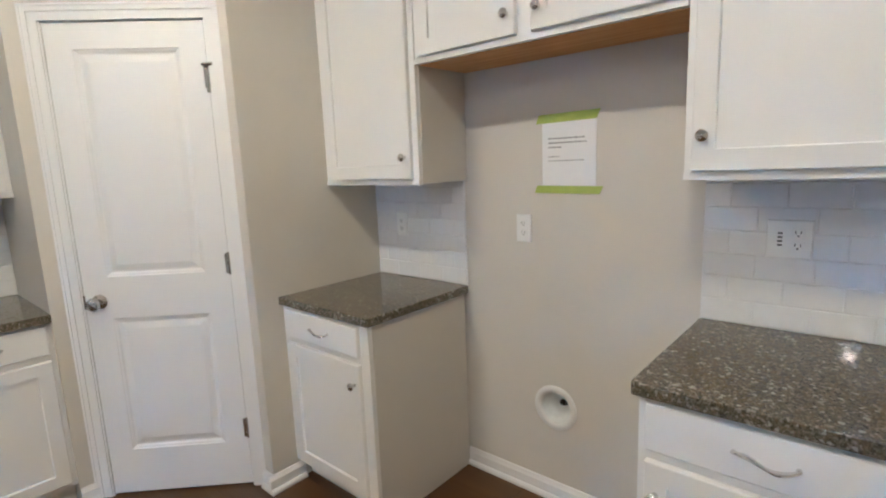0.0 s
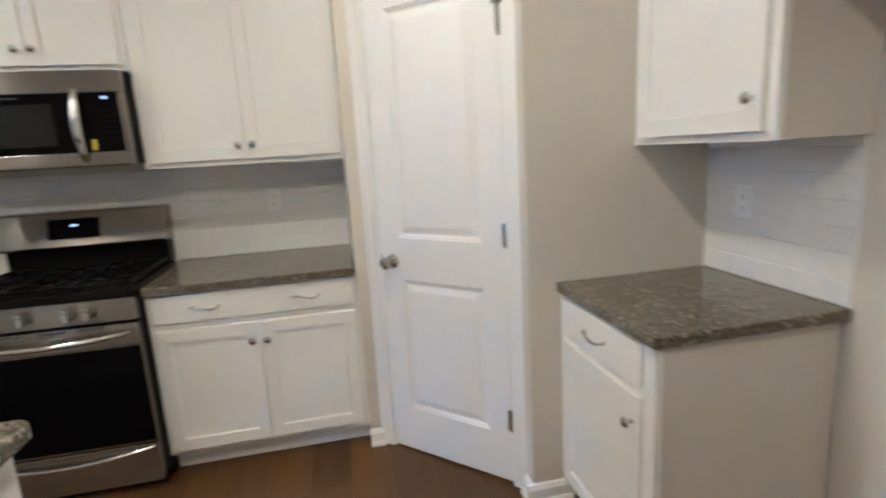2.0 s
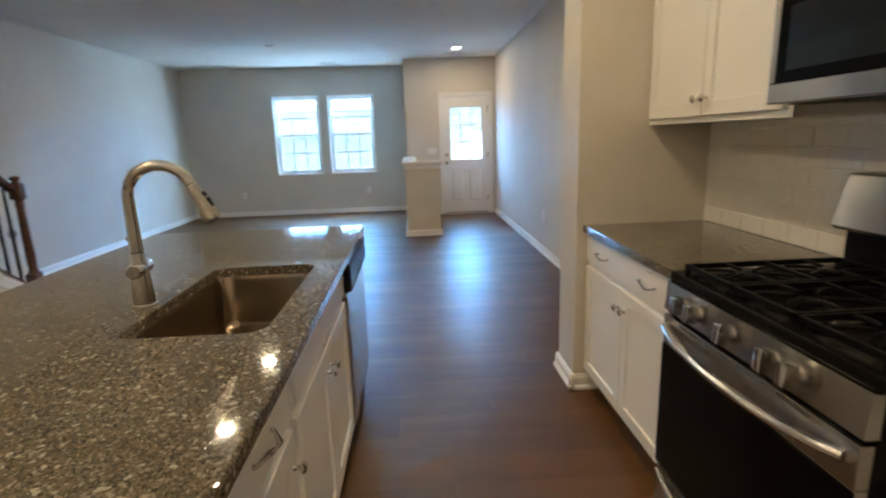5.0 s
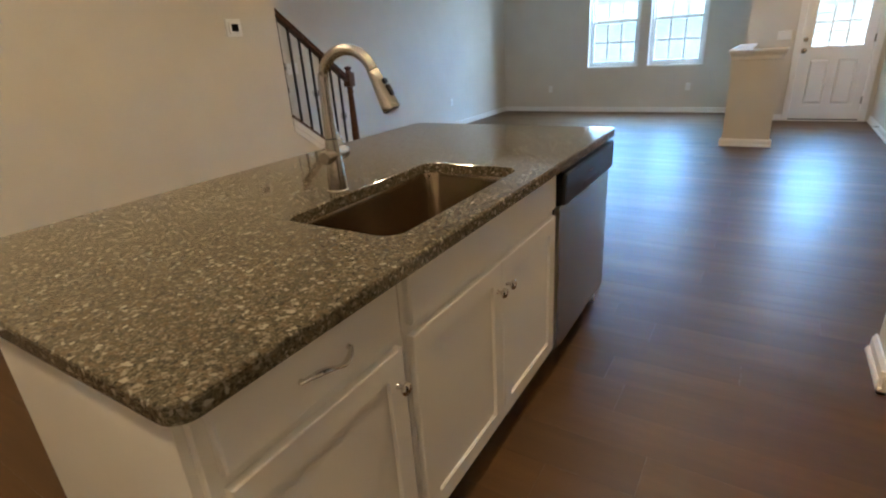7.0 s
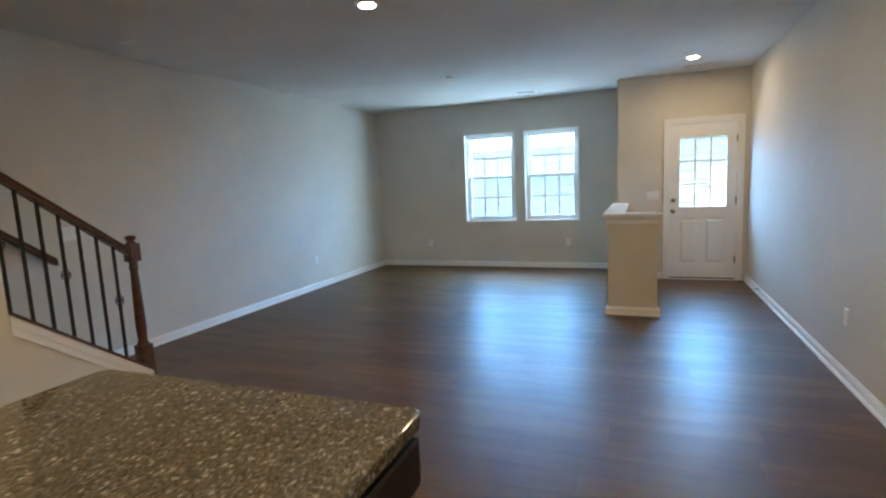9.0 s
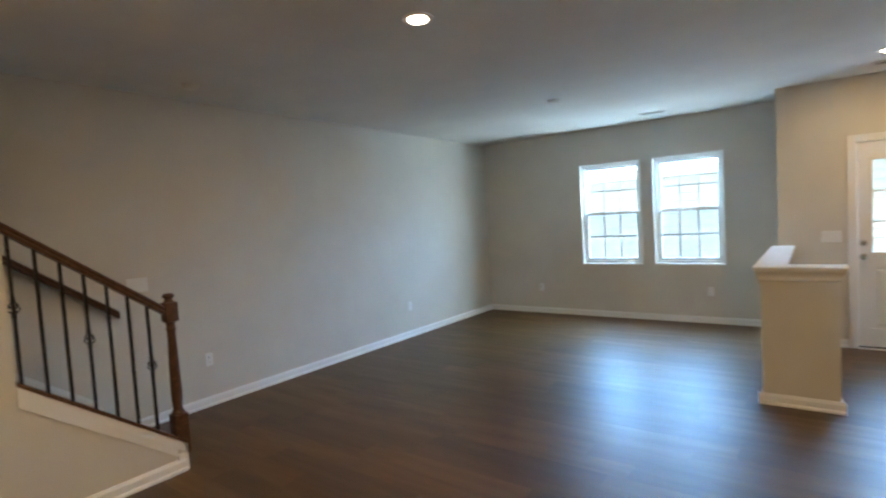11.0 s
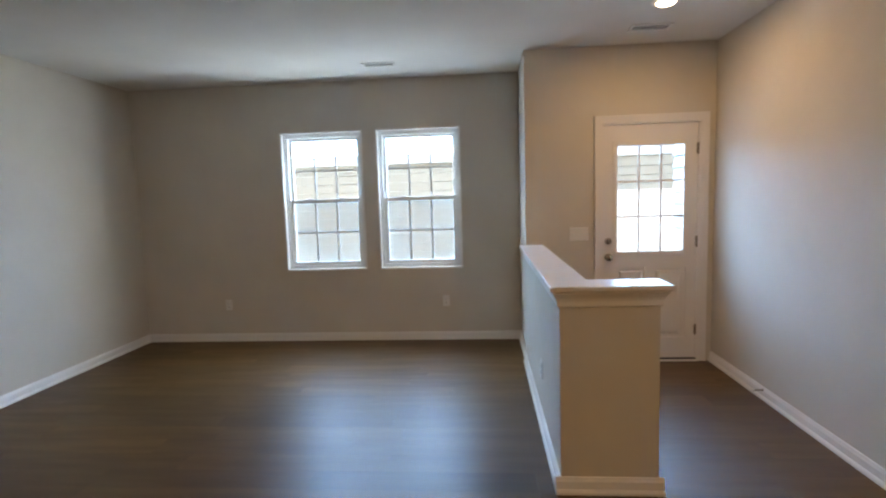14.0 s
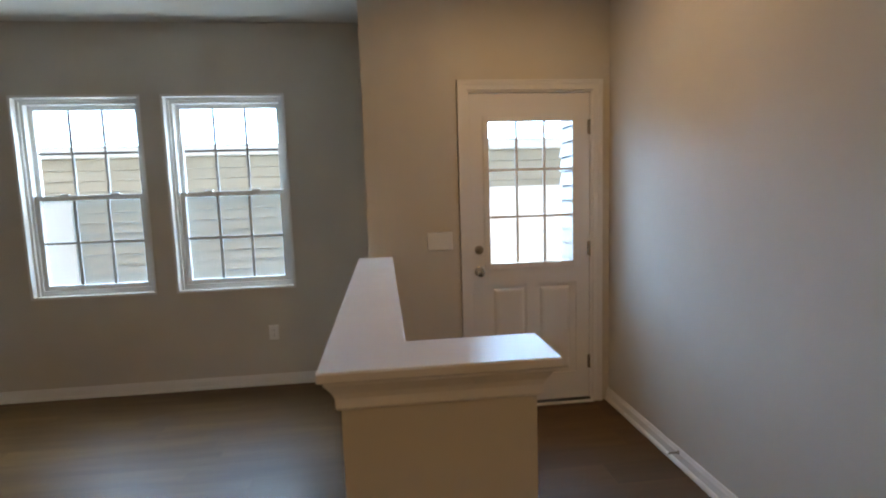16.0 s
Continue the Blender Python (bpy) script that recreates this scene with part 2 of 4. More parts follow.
def add_box(bm, x0, x1, y0, y1, z0, z1, bev=0.0):
    x0, x1, y0, y1, z0, z1 = min(x0, x1), max(x0, x1), min(y0, y1), max(y0, y1), min(z0, z1), max(z0, z1)
    vs = [bm.verts.new((x, y, z)) for x in (x0, x1) for y in (y0, y1) for z in (z0, z1)]
    fs = [bm.faces.new([vs[i] for i in q]) for q in ((0, 1, 3, 2), (4, 6, 7, 5), (0, 4, 5, 1), (2, 3, 7, 6), (0, 2, 6, 4), (1, 5, 7, 3))]
    if bev:
        es = list({e for f in fs for e in f.edges})
        bmesh.ops.bevel(bm, geom=es, offset=bev, segments=2, affect="EDGES", profile=0.6)
    return bm


def box(x0, x1, y0, y1, z0, z1, bev=0.0):
    return add_box(bmesh.new(), x0, x1, y0, y1, z0, z1, bev)


def boxes(rows, bev=0.0):
    bm = bmesh.new()
    for r in rows:
        add_box(bm, *r, bev)
    return bm


def loft(bm, rings, cap0=True, cap1=True, closed=False):
    """Skin a list of rings of points."""
    vr = [[bm.verts.new(p) for p in r] for r in rings]
    k = len(vr[0])
    pairs = list(zip(vr, vr[1:])) + ([(vr[-1], vr[0])] if closed else [])
    for a, b in pairs:
        for i in range(k):
            j = (i + 1) % k
            bm.faces.new((a[i], a[j], b[j], b[i]))
    if not closed:
        if cap0:
            bm.faces.new(vr[0])
        if cap1:
            bm.faces.new(vr[-1])
    return bm


def revolve(profile, steps=20, at=(0, 0, 0), bm=None, turn=None, caps=True):
    """Profile of (radius, height) round the z axis, or round z turned by a matrix."""
    bm = bm or bmesh.new()
    rings = []
    for r, h in profile:
        ring = [Vector((max(r, 1e-4) * math.cos(2 * math.pi * i / steps), max(r, 1e-4) * math.sin(2 * math.pi * i / steps), h)) for i in range(steps)]
        if turn is not None:
            ring = [turn @ p for p in ring]
        rings.append([p + Vector(at) for p in ring])
    return loft(bm, rings, caps, caps)


def tube(path, radius, steps=10, bm=None, flat=1.0, up=(0, 0, 1)):
    """Round bar along a path; radius may be a list; flat squeezes it along up."""
    bm = bm or bmesh.new()
    pts = [Vector(p) for p in path]
    rad = radius if isinstance(radius, list) else [radius] * len(pts)
    rings = []
    for i, p in enumerate(pts):
        d = (pts[min(i + 1, len(pts) - 1)] - pts[max(i - 1, 0)]).normalized()
        u = Vector(up)
        if abs(d.dot(u)) > 0.95:
            u = Vector((0, 1, 0))
        s = d.cross(u).normalized()
        u = s.cross(d).normalized()
        rings.append([p + rad[i] * (math.cos(a) * s + flat * math.sin(a) * u) for a in (2 * math.pi * k / steps for k in range(steps))])
    return loft(bm, rings)


def prism(poly, axis, a, b, bm=None):
    """A 2D outline pushed along an axis from a to b."""
    bm = bm or bmesh.new()

    def at(p, v):
        return {"x": (v, p[0], p[1]), "y": (p[0], v, p[1]), "z": (p[0], p[1], v)}[axis]
    return loft(bm, [[at(p, a) for p in poly], [at(p, b) for p in poly]])


def ring_panel(w, h, rings, bm=None, x0=0.0, z0=0.0, y0=0.0, back=True):
    """A front facing -y: rectangles of (inset, y) from the back to the face."""
    bm = bm or bmesh.new()
    out = []
    for ins, y in rings:
        out.append([(x0 + ins, y0 + y, z0 + ins), (x0 + w - ins, y0 + y, z0 + ins), (x0 + w - ins, y0 + y, z0 + h - ins), (x0 + ins, y0 + y, z0 + h - ins)])
    return loft(bm, out, cap0=back)


def round_rect(x0, x1, y0, y1, r, k=6):
    pts = []
    for cx, cy, a0 in ((x1 - r, y1 - r, 0), (x0 + r, y1 - r, 90), (x0 + r, y0 + r, 180), (x1 - r, y0 + r, 270)):
        for i in range(k + 1):
            a = radians(a0 + 90 * i / k)
            pts.append((cx + r * math.cos(a), cy + r * math.sin(a)))
    return pts


def slab(x0, x1, y0, y1, z0, z1, r=0.01, edge=0.0035):
    """A stone top with eased edges."""
    def rg(ins, z):
        return [(x, y, z) for x, y in round_rect(x0 + ins, x1 - ins, y0 + ins, y1 - ins, max(r - ins, 0.002))]
    return loft(bmesh.new(), [rg(0, z0), rg(0, z1 - edge), rg(edge * 0.3, z1 - edge * 0.3), rg(edge, z1)])

# ---- the building ----
XW, XE, XS = -2.20, 3.53, 2.48          # west wall, east wall, stair wall
YN, YS, YD = 3.42, -8.155, -7.395       # north wall, window wall, entry wall
H = 2.74
W1, W2 = (1.02, 1.90), (-0.003, 0.877)  # the two windows
WZ = (0.762, 2.236)
DOOR = (-2.088, -1.25, 0.0, 2.10)       # entry opening
T = 0.15


def wall_along_x(name, x0, x1, y0, y1, z0, z1, openings, label):
    """A wall with openings (x0, x1, z0, z1) cut through it."""
    rows, x = [], x0
    for a, b, c, d in sorted(openings):
        rows.append((x, a, y0, y1, z0, z1))
        if c > z0:
            rows.append((a, b, y0, y1, z0, c))
        rows.append((a, b, y0, y1, d, z1))
        x = b
    rows.append((x, x1, y0, y1, z0, z1))
    return whole(name, boxes(rows), M_WALL, label, "wall", kind="structure")


def plain_wall(name, x0, x1, y0, y1, z0=0.0, z1=H, label="greige painted drywall wall"):
    return whole(name, box(x0, x1, y0, y1, z0, z1), M_WALL, label, "wall", kind="structure")


floor = whole("floor", boxes([(XW - T, XE + T, YD - T, YN + T, -0.12, -0.008), (-0.6, XE + T, YS - T, YD - T, -0.12, -0.008)]), M_SUB, "dark brown wood plank floor through kitchen and living room", "floor", kind="structure")

wall_along_x("wall_south", -0.6, XE + T, YS - 0.16, YS, 0, H, [(*W1, *WZ), (*W2, *WZ)], "greige wall with two white double-hung windows")
wall_along_x("wall_entry", XW - T, -0.6, YD - T, YD, 0, H, [DOOR], "greige wall around the white front door")
plain_wall("wall_entry_side", -0.72, -0.6, YS - 0.16, YD - T)
plain_wall("wall_west", XW - T, XW, YD, YN + T)
wall_along_x("wall_north", XW, XE + T, YN, YN + T, 0, H, [(0.100 - 0.068, 0.100 + 0.068, 0.430 - 0.068, 0.430 + 0.068)], "greige painted drywall wall")
plain_wall("wall_east", XE, XE + T, YS, YN, 0, 5.3)
plain_wall("wall_stair", XS, XS + 0.11, -1.565, YN, 0, H, "greige wall beside the stairs with a thermostat")
plain_wall("wall_stub", XW, -1.525, -0.875, -0.597, 0, H, "greige wall end beside the range counter")
plain_wall("wall_stairhead", XS + 0.11, XE, YN - 0.001, YN + 0.12, H, 5.3)
plain_wall("wall_stair_upper", XS, XS + 0.11, -1.2, YN, H + 0.1, 5.3)
plain_wall("wall_stair_front", XS + 0.11, XE, -1.2, -1.1, H + 0.1, 5.3)
# corner pantry: return wall, nib, diagonal with door opening, nib, side wall
DIAG = pose(-1.087, 2.642, 0, 0, 0, -135)  # local x runs along the diagonal to the latch side, local y into the room
PB = [(XW, 2.07), (-1.575, 2.07), (-1.575, 2.154), (-1.659, 2.07 + 0.16), (XW, 2.23)]
whole("wall_pantry_west", prism(PB, "z", 0, H), M_WALL, "greige pantry wall beside the counter", "wall", kind="structure")
PE = [(-0.955, YN), (-0.955, 2.675), (-1.054, 2.675), (-1.12, 2.741), (-1.12, YN)]
whole("wall_pantry_east", prism(PE, "z", 0, H), M_WALL, "greige pantry wall beside the small cabinet", "wall", kind="structure")
whole("wall_pantry_head", boxes([(-0.06, 0.70, -0.11, 0, 2.125, H), (-0.047, -0.012, -0.11, 0, 0, 2.125), (0.652, 0.687, -0.11, 0, 0, 2.125)]), M_WALL, "greige wall above the pantry door", "wall", kind="structure", m=DIAG)

whole("ceiling", boxes([(XW - T, XS + 0.11, YS - T, YN + T, H, H + 0.1), (XS + 0.11, XE + T, YS - T, -1.1, H, H + 0.1), (XS, XE + T, -1.2, YN + T, 5.2, 5.3)]), M_CEIL, "flat white painted ceiling", "ceiling", kind="structure")

# half wall round the entry, L-shaped, with a trimmed cap
HWX, HWY = (-0.70, -0.585), (-5.445, -5.325)
half = whole("half_wall", boxes([(HWX[0], HWX[1], YD, HWY[1], 0, 1.0), (-1.065, HWX[0], HWY[0], HWY[1], 0, 1.0)]), M_WALL, "waist-high greige half wall with a white cap", "half wall", kind="structure")


def ell(ov, z):
    """Outline of the L-shaped half wall, grown by ov."""
    x0, x1, xe, y0, y1 = HWX[0] - ov, HWX[1] + ov, -1.065 - ov, HWY[0] - ov, HWY[1] + ov
    return [(x1, YD, z), (x1, y1, z), (xe, y1, z), (xe, y0, z), (x0, y0, z), (x0, YD, z)]


part("cap", loft(bmesh.new(), [ell(0.046, 1.036), ell(0.050, 1.040), ell(0.050, 1.058), ell(0.046, 1.062)]), M_TRIM, half, "white painted flat cap")
part("cap_moulding", loft(bmesh.new(), [ell(0.008, 0.955), ell(0.012, 0.962), ell(0.013, 0.985), ell(0.018, 1.000), ell(0.029, 1.016), ell(0.036, 1.026), ell(0.036, 1.036)]), M_TRIM, half, "white cove moulding")


def baseboard(x0, y0, x1, y1, label="white painted baseboard with shoe moulding"):
    """Along the line, the room lying on its left."""
    d = Vector((x1 - x0, y1 - y0, 0))
    prof = [(0, 0), (0.027, 0), (0.027, 0.012), (0.020, 0.022), (0.015, 0.024), (0.015, 0.064), (0.010, 0.073), (0.006, 0.083), (0, 0.085)]
    m = Matrix.Translation((x0, y0, 0)) @ Matrix.Rotation(math.atan2(d.y, d.x), 4, "Z")
    return whole("baseboard", prism(prof, "x", 0, d.length), M_TRIM, label, "baseboard", kind="structure", m=m)


for seg in ((XE, YS, XE, -2.46), (-0.6, YS, XE, YS), (-0.585, -5.325, -0.585, YD), (-0.6, YD, -0.6, YS), (-1.065, -5.445, -1.065, -5.325), (-1.092, -5.325, -0.558, -5.325),
            (-0.70, YD, -0.70, -5.445), (-0.70, -5.445, -1.065, -5.445), (-1.185, YD, -0.70, YD), (XW, -0.875, XW, YD),
            (-1.525, -0.875, XW, -0.875), (-1.525, -0.57, -1.525, -0.902), (-1.65, -0.597, -1.498, -0.597),
            (-1.575, 2.14, -1.575, 2.07), (-0.955, 2.675, -1.03, 2.675), (-0.955, 2.84, -0.955, 2.648), (0.66, YN, -0.375, YN),
            (XS, -2.40, XS, YN), (XS, YN, 1.58, YN)):
    baseboard(*seg)


# ---- windows and exterior door ----
def double_hung(name, x0, x1):
    z0, z1 = WZ
    g = 0.018
    yo, yi = YS - 0.155, YS + 0.004
    win = whole(name, boxes([(x0, x0 + g, yo, yi, z0, z1), (x1 - g, x1, yo, yi, z0, z1), (x0 + g, x1 - g, yo, yi, z1 - g, z1), (x0 + g, x1 - g, yo, yi, z0, z0 + g)]), M_TRIM,
                "white double-hung vinyl window with six-lite grilles", "window", group="front windows", kind="structure")
    fx0, fx1, fz0, fz1 = x0 + g, x1 - g, z0 + g, z1 - g
    fr = 0.038
    part("window_frame", boxes([(fx0, fx0 + fr, yo, YS - 0.06, fz0, fz1), (fx1 - fr, fx1, yo, YS - 0.06, fz0, fz1), (fx0 + fr, fx1 - fr, yo, YS - 0.06, fz1 - fr, fz1), (fx0 + fr, fx1 - fr, yo, YS - 0.06, fz0, fz0 + fr)]), M_VINYL, win)
    part("window_frame_lip", boxes([(fx0, fx0 + 0.018, YS - 0.06, YS - 0.045, fz0, fz1), (fx1 - 0.018, fx1, YS - 0.06, YS - 0.045, fz0, fz1), (fx0 + 0.018, fx1 - 0.018, YS - 0.06, YS - 0.045, fz1 - 0.018, fz1)]), M_VINYL, win)
    mid = (fz0 + fz1) / 2
    ax, bx = fx0 + fr, fx1 - fr
    for nm, y, za, zb in (("upper_sash", YS - 0.125, mid - 0.012, fz1 - fr), ("lower_sash", YS - 0.088, fz0 + fr, mid + 0.024)):
        s = 0.034
        sash = part(nm, boxes([(ax, ax + s, y - 0.016, y + 0.016, za, zb), (bx - s, bx, y - 0.016, y + 0.016, za, zb), (ax + s, bx - s, y - 0.016, y + 0.016, zb - s, zb), (ax + s, bx - s, y - 0.016, y + 0.016, za, za + s)], 0.003), M_VINYL, win)
        pane = part("pane", box(ax + s - 0.004, bx - s + 0.004, y - 0.003, y + 0.003, za + s - 0.004, zb - s + 0.004), M_GLASS, sash)
        pane.visible_shadow = False
        gw = (bx - ax - 2 * s) / 3
        for k in (1, 2):
            part("grille_bar", box(ax + s + k * gw - 0.009, ax + s + k * gw + 0.009, y - 0.007, y + 0.007, za + s, zb - s), M_GRILLE_BACKLIT, sash)
        zc = (za + zb) / 2
        part("grille_bar", box(ax + s, bx - s, y - 0.008, y + 0.008, zc - 0.009, zc + 0.009), M_GRILLE_BACKLIT, sash)
        if nm == "lower_sash":
            for fx in (0.27, 0.73):
                xx = ax + (bx - ax) * fx
                part("sash_lock", box(xx - 0.03, xx + 0.03, y - 0.012, y + 0.014, zb, zb + 0.014, 0.004), M_VINYL, sash)
    scr = part("insect_screen", box(ax, bx, YS - 0.150, YS - 0.149, fz0 + fr, mid), M_SCREEN, win, "grey half screen outside the lower sash")
    scr.visible_shadow = False
    return win


double_hung("window_1", *W1)
double_hung("window_2", *W2)


def casing(x0, x1, z1, w, y, name, m=None, face=1, label="white painted door casing"):
    """Three-sided casing with a stepped profile; face is the side on y."""
    bm = bmesh.new()
    for lo, hi, th in ((0.0, 1.0, 0.011), (0.55, 1.0, 0.017), (0.85, 1.0, 0.021)):
        a, b = w * lo, w * hi
        add_box(bm, x0 - b, x0 - a, y, y + face * th, 0, z1 + b)
        add_box(bm, x1 + a, x1 + b, y, y + face * th, 0, z1 + b)
        add_box(bm, x0 - a, x1 + a, y, y + face * th, z1 + a, z1 + b)
    return whole(name, bm, M_TRIM, label, "trim", kind="structure", m=m)


def knob_round(parent, m, mat, name="door_knob"):
    bm = bmesh.new()
    revolve([(0.0, 0), (0.033, 0), (0.033, 0.004), (0.026, 0.010), (0.012, 0.014), (0.011, 0.030), (0.018, 0.036), (0.027, 0.044), (0.029, 0.054), (0.025, 0.064), (0.014, 0.069), (0, 0.070)], 22, bm=bm)
    ob = part(name, bm, mat, parent, "satin nickel door knob", smooth=True)
    ob.matrix_local = m
    return ob


def hinge(parent, m):
    bm = bmesh.new()
    revolve([(0, -0.052), (0.005, -0.050), (0.0065, -0.045), (0.0065, 0.045), (0.005, 0.050), (0, 0.052)], 10, bm=bm)
    add_box(bm, -0.004, 0.016, -0.0035, 0.001, -0.045, 0.045)
    ob = part("hinge", bm, M_NICKEL, parent, smooth=True)
    ob.matrix_local = m
    return ob


whole("threshold_trim", box(DOOR[0] + 0.004, DOOR[1] - 0.004, YD + 0.007, YD + 0.030, 0.0, 0.014, 0.004), M_TRIM, "white strip before the front door threshold", "trim", kind="structure")
# entry door: half-glass, two lower panels; the outer face looks to -y
casing(DOOR[0] + 0.004, DOOR[1] - 0.004, DOOR[3] - 0.004, 0.062, YD, "trim")
whole("door_frame", boxes([(DOOR[0], DOOR[0] + 0.018, YD - T, YD, 0, DOOR[3]), (DOOR[1] - 0.018, DOOR[1], YD - T, YD, 0, DOOR[3]), (DOOR[0] + 0.018, DOOR[1] - 0.018, YD - T, YD, DOOR[3] - 0.018, DOOR[3])]), M_TRIM, "white door jamb", "door frame", kind="structure")
whole("threshold", box(DOOR[0] + 0.018, DOOR[1] - 0.018, YD - T - 0.04, YD + 0.006, -0.006, 0.022, 0.004), M_SLOT, "dark metal threshold under the front door", "threshold", kind="structure")
dx0, dx1, dz0, dz1 = DOOR[0] + 0.021, DOOR[1] - 0.021, 0.026, 2.078
gx0, gx1, gz0, gz1 = -1.975, -1.365, 0.958, 1.925
fy, ft = YD - 0.012, 0.044
front = whole("door_1", boxes([(dx0, gx0, fy - ft, fy, dz0, dz1), (gx1, dx1, fy - ft, fy, dz0, dz1), (gx0, gx1, fy - ft, fy, gz1, dz1), (gx0, gx1, fy - ft, fy, 0.84, gz0), (gx0, gx1, fy - ft, fy, dz0, 0.21),
                              (-1.71, -1.63, fy - ft, fy, 0.21, 0.84), (gx0, gx1, fy - ft, fy - 0.012, 0.21, 0.84)]), M_DOOR, "closed white front door with nine-lite glass and two panels", "door", kind="structure")
lite = part("lite_frame", boxes([(gx0 - 0.012, gx0 + 0.026, fy - 0.005, fy + 0.010, gz0 - 0.012, gz1 + 0.012), (gx1 - 0.026, gx1 + 0.012, fy - 0.005, fy + 0.010, gz0 - 0.012, gz1 + 0.012), (gx0 + 0.026, gx1 - 0.026, fy - 0.005, fy + 0.010, gz1 - 0.026, gz1 + 0.012), (gx0 + 0.026, gx1 - 0.026, fy - 0.005, fy + 0.010, gz0 - 0.012, gz0 + 0.026)], 0.003), M_DOOR, front)
dp = part("pane", box(gx0, gx1, fy - 0.025, fy - 0.019, gz0, gz1), M_GLASS, lite)
dp.visible_shadow = False
for k in (1, 2):
    xx, zz = gx0 + 0.026 + (gx1 - gx0 - 0.052) * k / 3, gz0 + 0.026 + (gz1 - gz0 - 0.052) * k / 3
    part("grille_bar", box(xx - 0.008, xx + 0.008, fy - 0.016, fy - 0.006, gz0 + 0.02, gz1 - 0.02), M_DOOR, lite)
    part("grille_bar", box(gx0 + 0.02, gx1 - 0.02, fy - 0.017, fy - 0.005, zz - 0.008, zz + 0.008), M_DOOR, lite)
for a, b in ((gx0 + 0.03, -1.71), (-1.63, gx1 - 0.03)):
    bm = ring_panel(b - a, 0.60, [(0.012, 0.012), (0.030, 0.002), (0.045, 0.0), (0.05, 0.0)])
    pn = part("panel", bm, M_DOOR, front)
    pn.matrix_local = Matrix.Translation((b, fy - 0.001, 0.225)) @ Matrix.Rotation(math.pi, 4, "Z")
for z, r in ((0.937, 0), (1.079, 1)):
    if r:
        bm = revolve([(0, 0), (0.030, 0), (0.030, 0.006), (0.024, 0.016), (0.010, 0.018), (0, 0.018)], 20)
        add_box(bm, -0.004, 0.004, -0.014, 0.014, 0.016, 0.030)
        o = part("deadbolt", bm, M_NICKEL, front, "satin nickel deadbolt", smooth=True)
        o.matrix_local = pose(-1.314, fy, z, -90)
    else:
        knob_round(front, pose(-1.314, fy, z, -90), M_NICKEL)
for z in (0.28, 1.06, 1.86):
    hinge(front, pose(dx0 - 0.001, fy + 0.006, z))

# pantry door on the diagonal: local x to the latch side, y into the room
casing(-0.006, 0.646, 2.108, 0.064, 0.0, "trim", m=DIAG)
whole("door_frame", boxes([(-0.012, 0.0, -0.11, 0.004, 0, 2.125), (0.640, 0.652, -0.11, 0.004, 0, 2.125), (0.0, 0.640, -0.11, 0.004, 2.108, 2.125)]), M_TRIM, "white pantry door jamb", "door frame", kind="structure", m=DIAG)
PW, PH = 0.632, 2.090
pd = whole("door_2", boxes([(0, 0.105, -0.035, 0, 0, PH), (PW - 0.105, PW, -0.035, 0, 0, PH), (0.105, PW - 0.105, -0.035, 0, 1.985, PH), (0.105, PW - 0.105, -0.035, 0, 0.845, 1.035), (0.105, PW - 0.105, -0.035, 0, 0, 0.215), (0.105, PW - 0.105, -0.030, -0.013, 0.215, 1.985)]), M_DOOR,
           "closed white two-panel pantry door with nickel knob", "door", kind="structure", m=DIAG @ Matrix.Translation((0.004, 0, 0.012)))
for za, zb in ((0.215, 0.845), (1.035, 1.985)):
    w = PW - 0.21
    bm = ring_panel(w, zb - za, [(0.0, 0.0), (0.003, 0.003), (0.010, 0.005), (0.018, 0.011), (0.026, 0.011), (0.052, 0.003), (0.06, 0.003)], back=False)
    pn = part("panel", bm, M_DOOR, pd)
    pn.matrix_local = Matrix.Translation((PW - 0.105, 0, za)) @ Matrix.Rotation(math.pi, 4, "Z")
knob_round(pd, pose(PW - 0.062, 0, 0.925, -90), M_NICKEL)
o = part("latch", box(PW - 0.003, PW + 0.004, -0.012, 0.004, 0.895, 0.955), M_NICKEL, pd)
for z in (0.285, 1.07, 1.865):
    hinge(pd, pose(-0.003, 0.006, z))
hk = bmesh.new()
tube([(0.012, 0.004, 1.905), (-0.002, 0.018, 1.907), (-0.022, 0.022, 1.909)], 0.004, 8, hk)
add_box(hk, -0.008, 0.006, 0.006, 0.012, 1.80, 1.905)
tube([(0.012, 0.026, 1.910), (-0.030, 0.026, 1.912)], 0.007, 8, hk)
part("hinge_stop", hk, M_NICKEL, pd, "nickel hinge-pin door stop", smooth=True)

# ---- stairs ----
st = thing("staircase", "enclosed staircase with brown treads and white risers", "stairs", kind="structure", m=pose(0, 0, 0))
RISE, RUN, Y0 = 0.187, 0.247, -2.28
for k in range(14):
    y = Y0 + k * RUN
    part("riser", box(XS + 0.115, XE - 0.016, y, y + 0.018, k * RISE, (k + 1) * RISE - 0.028), M_TRIM, st)
    tr = part("tread", box(XS + 0.115, XE - 0.016, y - 0.028, y + RUN + 0.016, (k + 1) * RISE - 0.027, (k + 1) * RISE, 0.006), M_STAIN, st)
part("skirt_board", prism([(Y0 - 0.12, 0), (Y0 - 0.12, 0.118), (Y0 + 0.05, 0.36), (Y0 + 14 * RUN, 0.36 + 14 * RISE - 0.03), (Y0 + 14 * RUN, 14 * RISE - 0.2), (Y0 + 0.2, 0)], "x", XE - 0.015, XE), M_TRIM, st, "white skirt board")
part("under_wall", prism([(Y0 + 0.02, 0), (Y0 + 0.3, 0.2), (1.0, 2.45), (1.0, 0)], "x", XS + 0.115, XS + 0.14), M_WALL, st)

SL = 0.755


def knee_z(y):
    return 0.815 + (-1.565 - y) * -SL


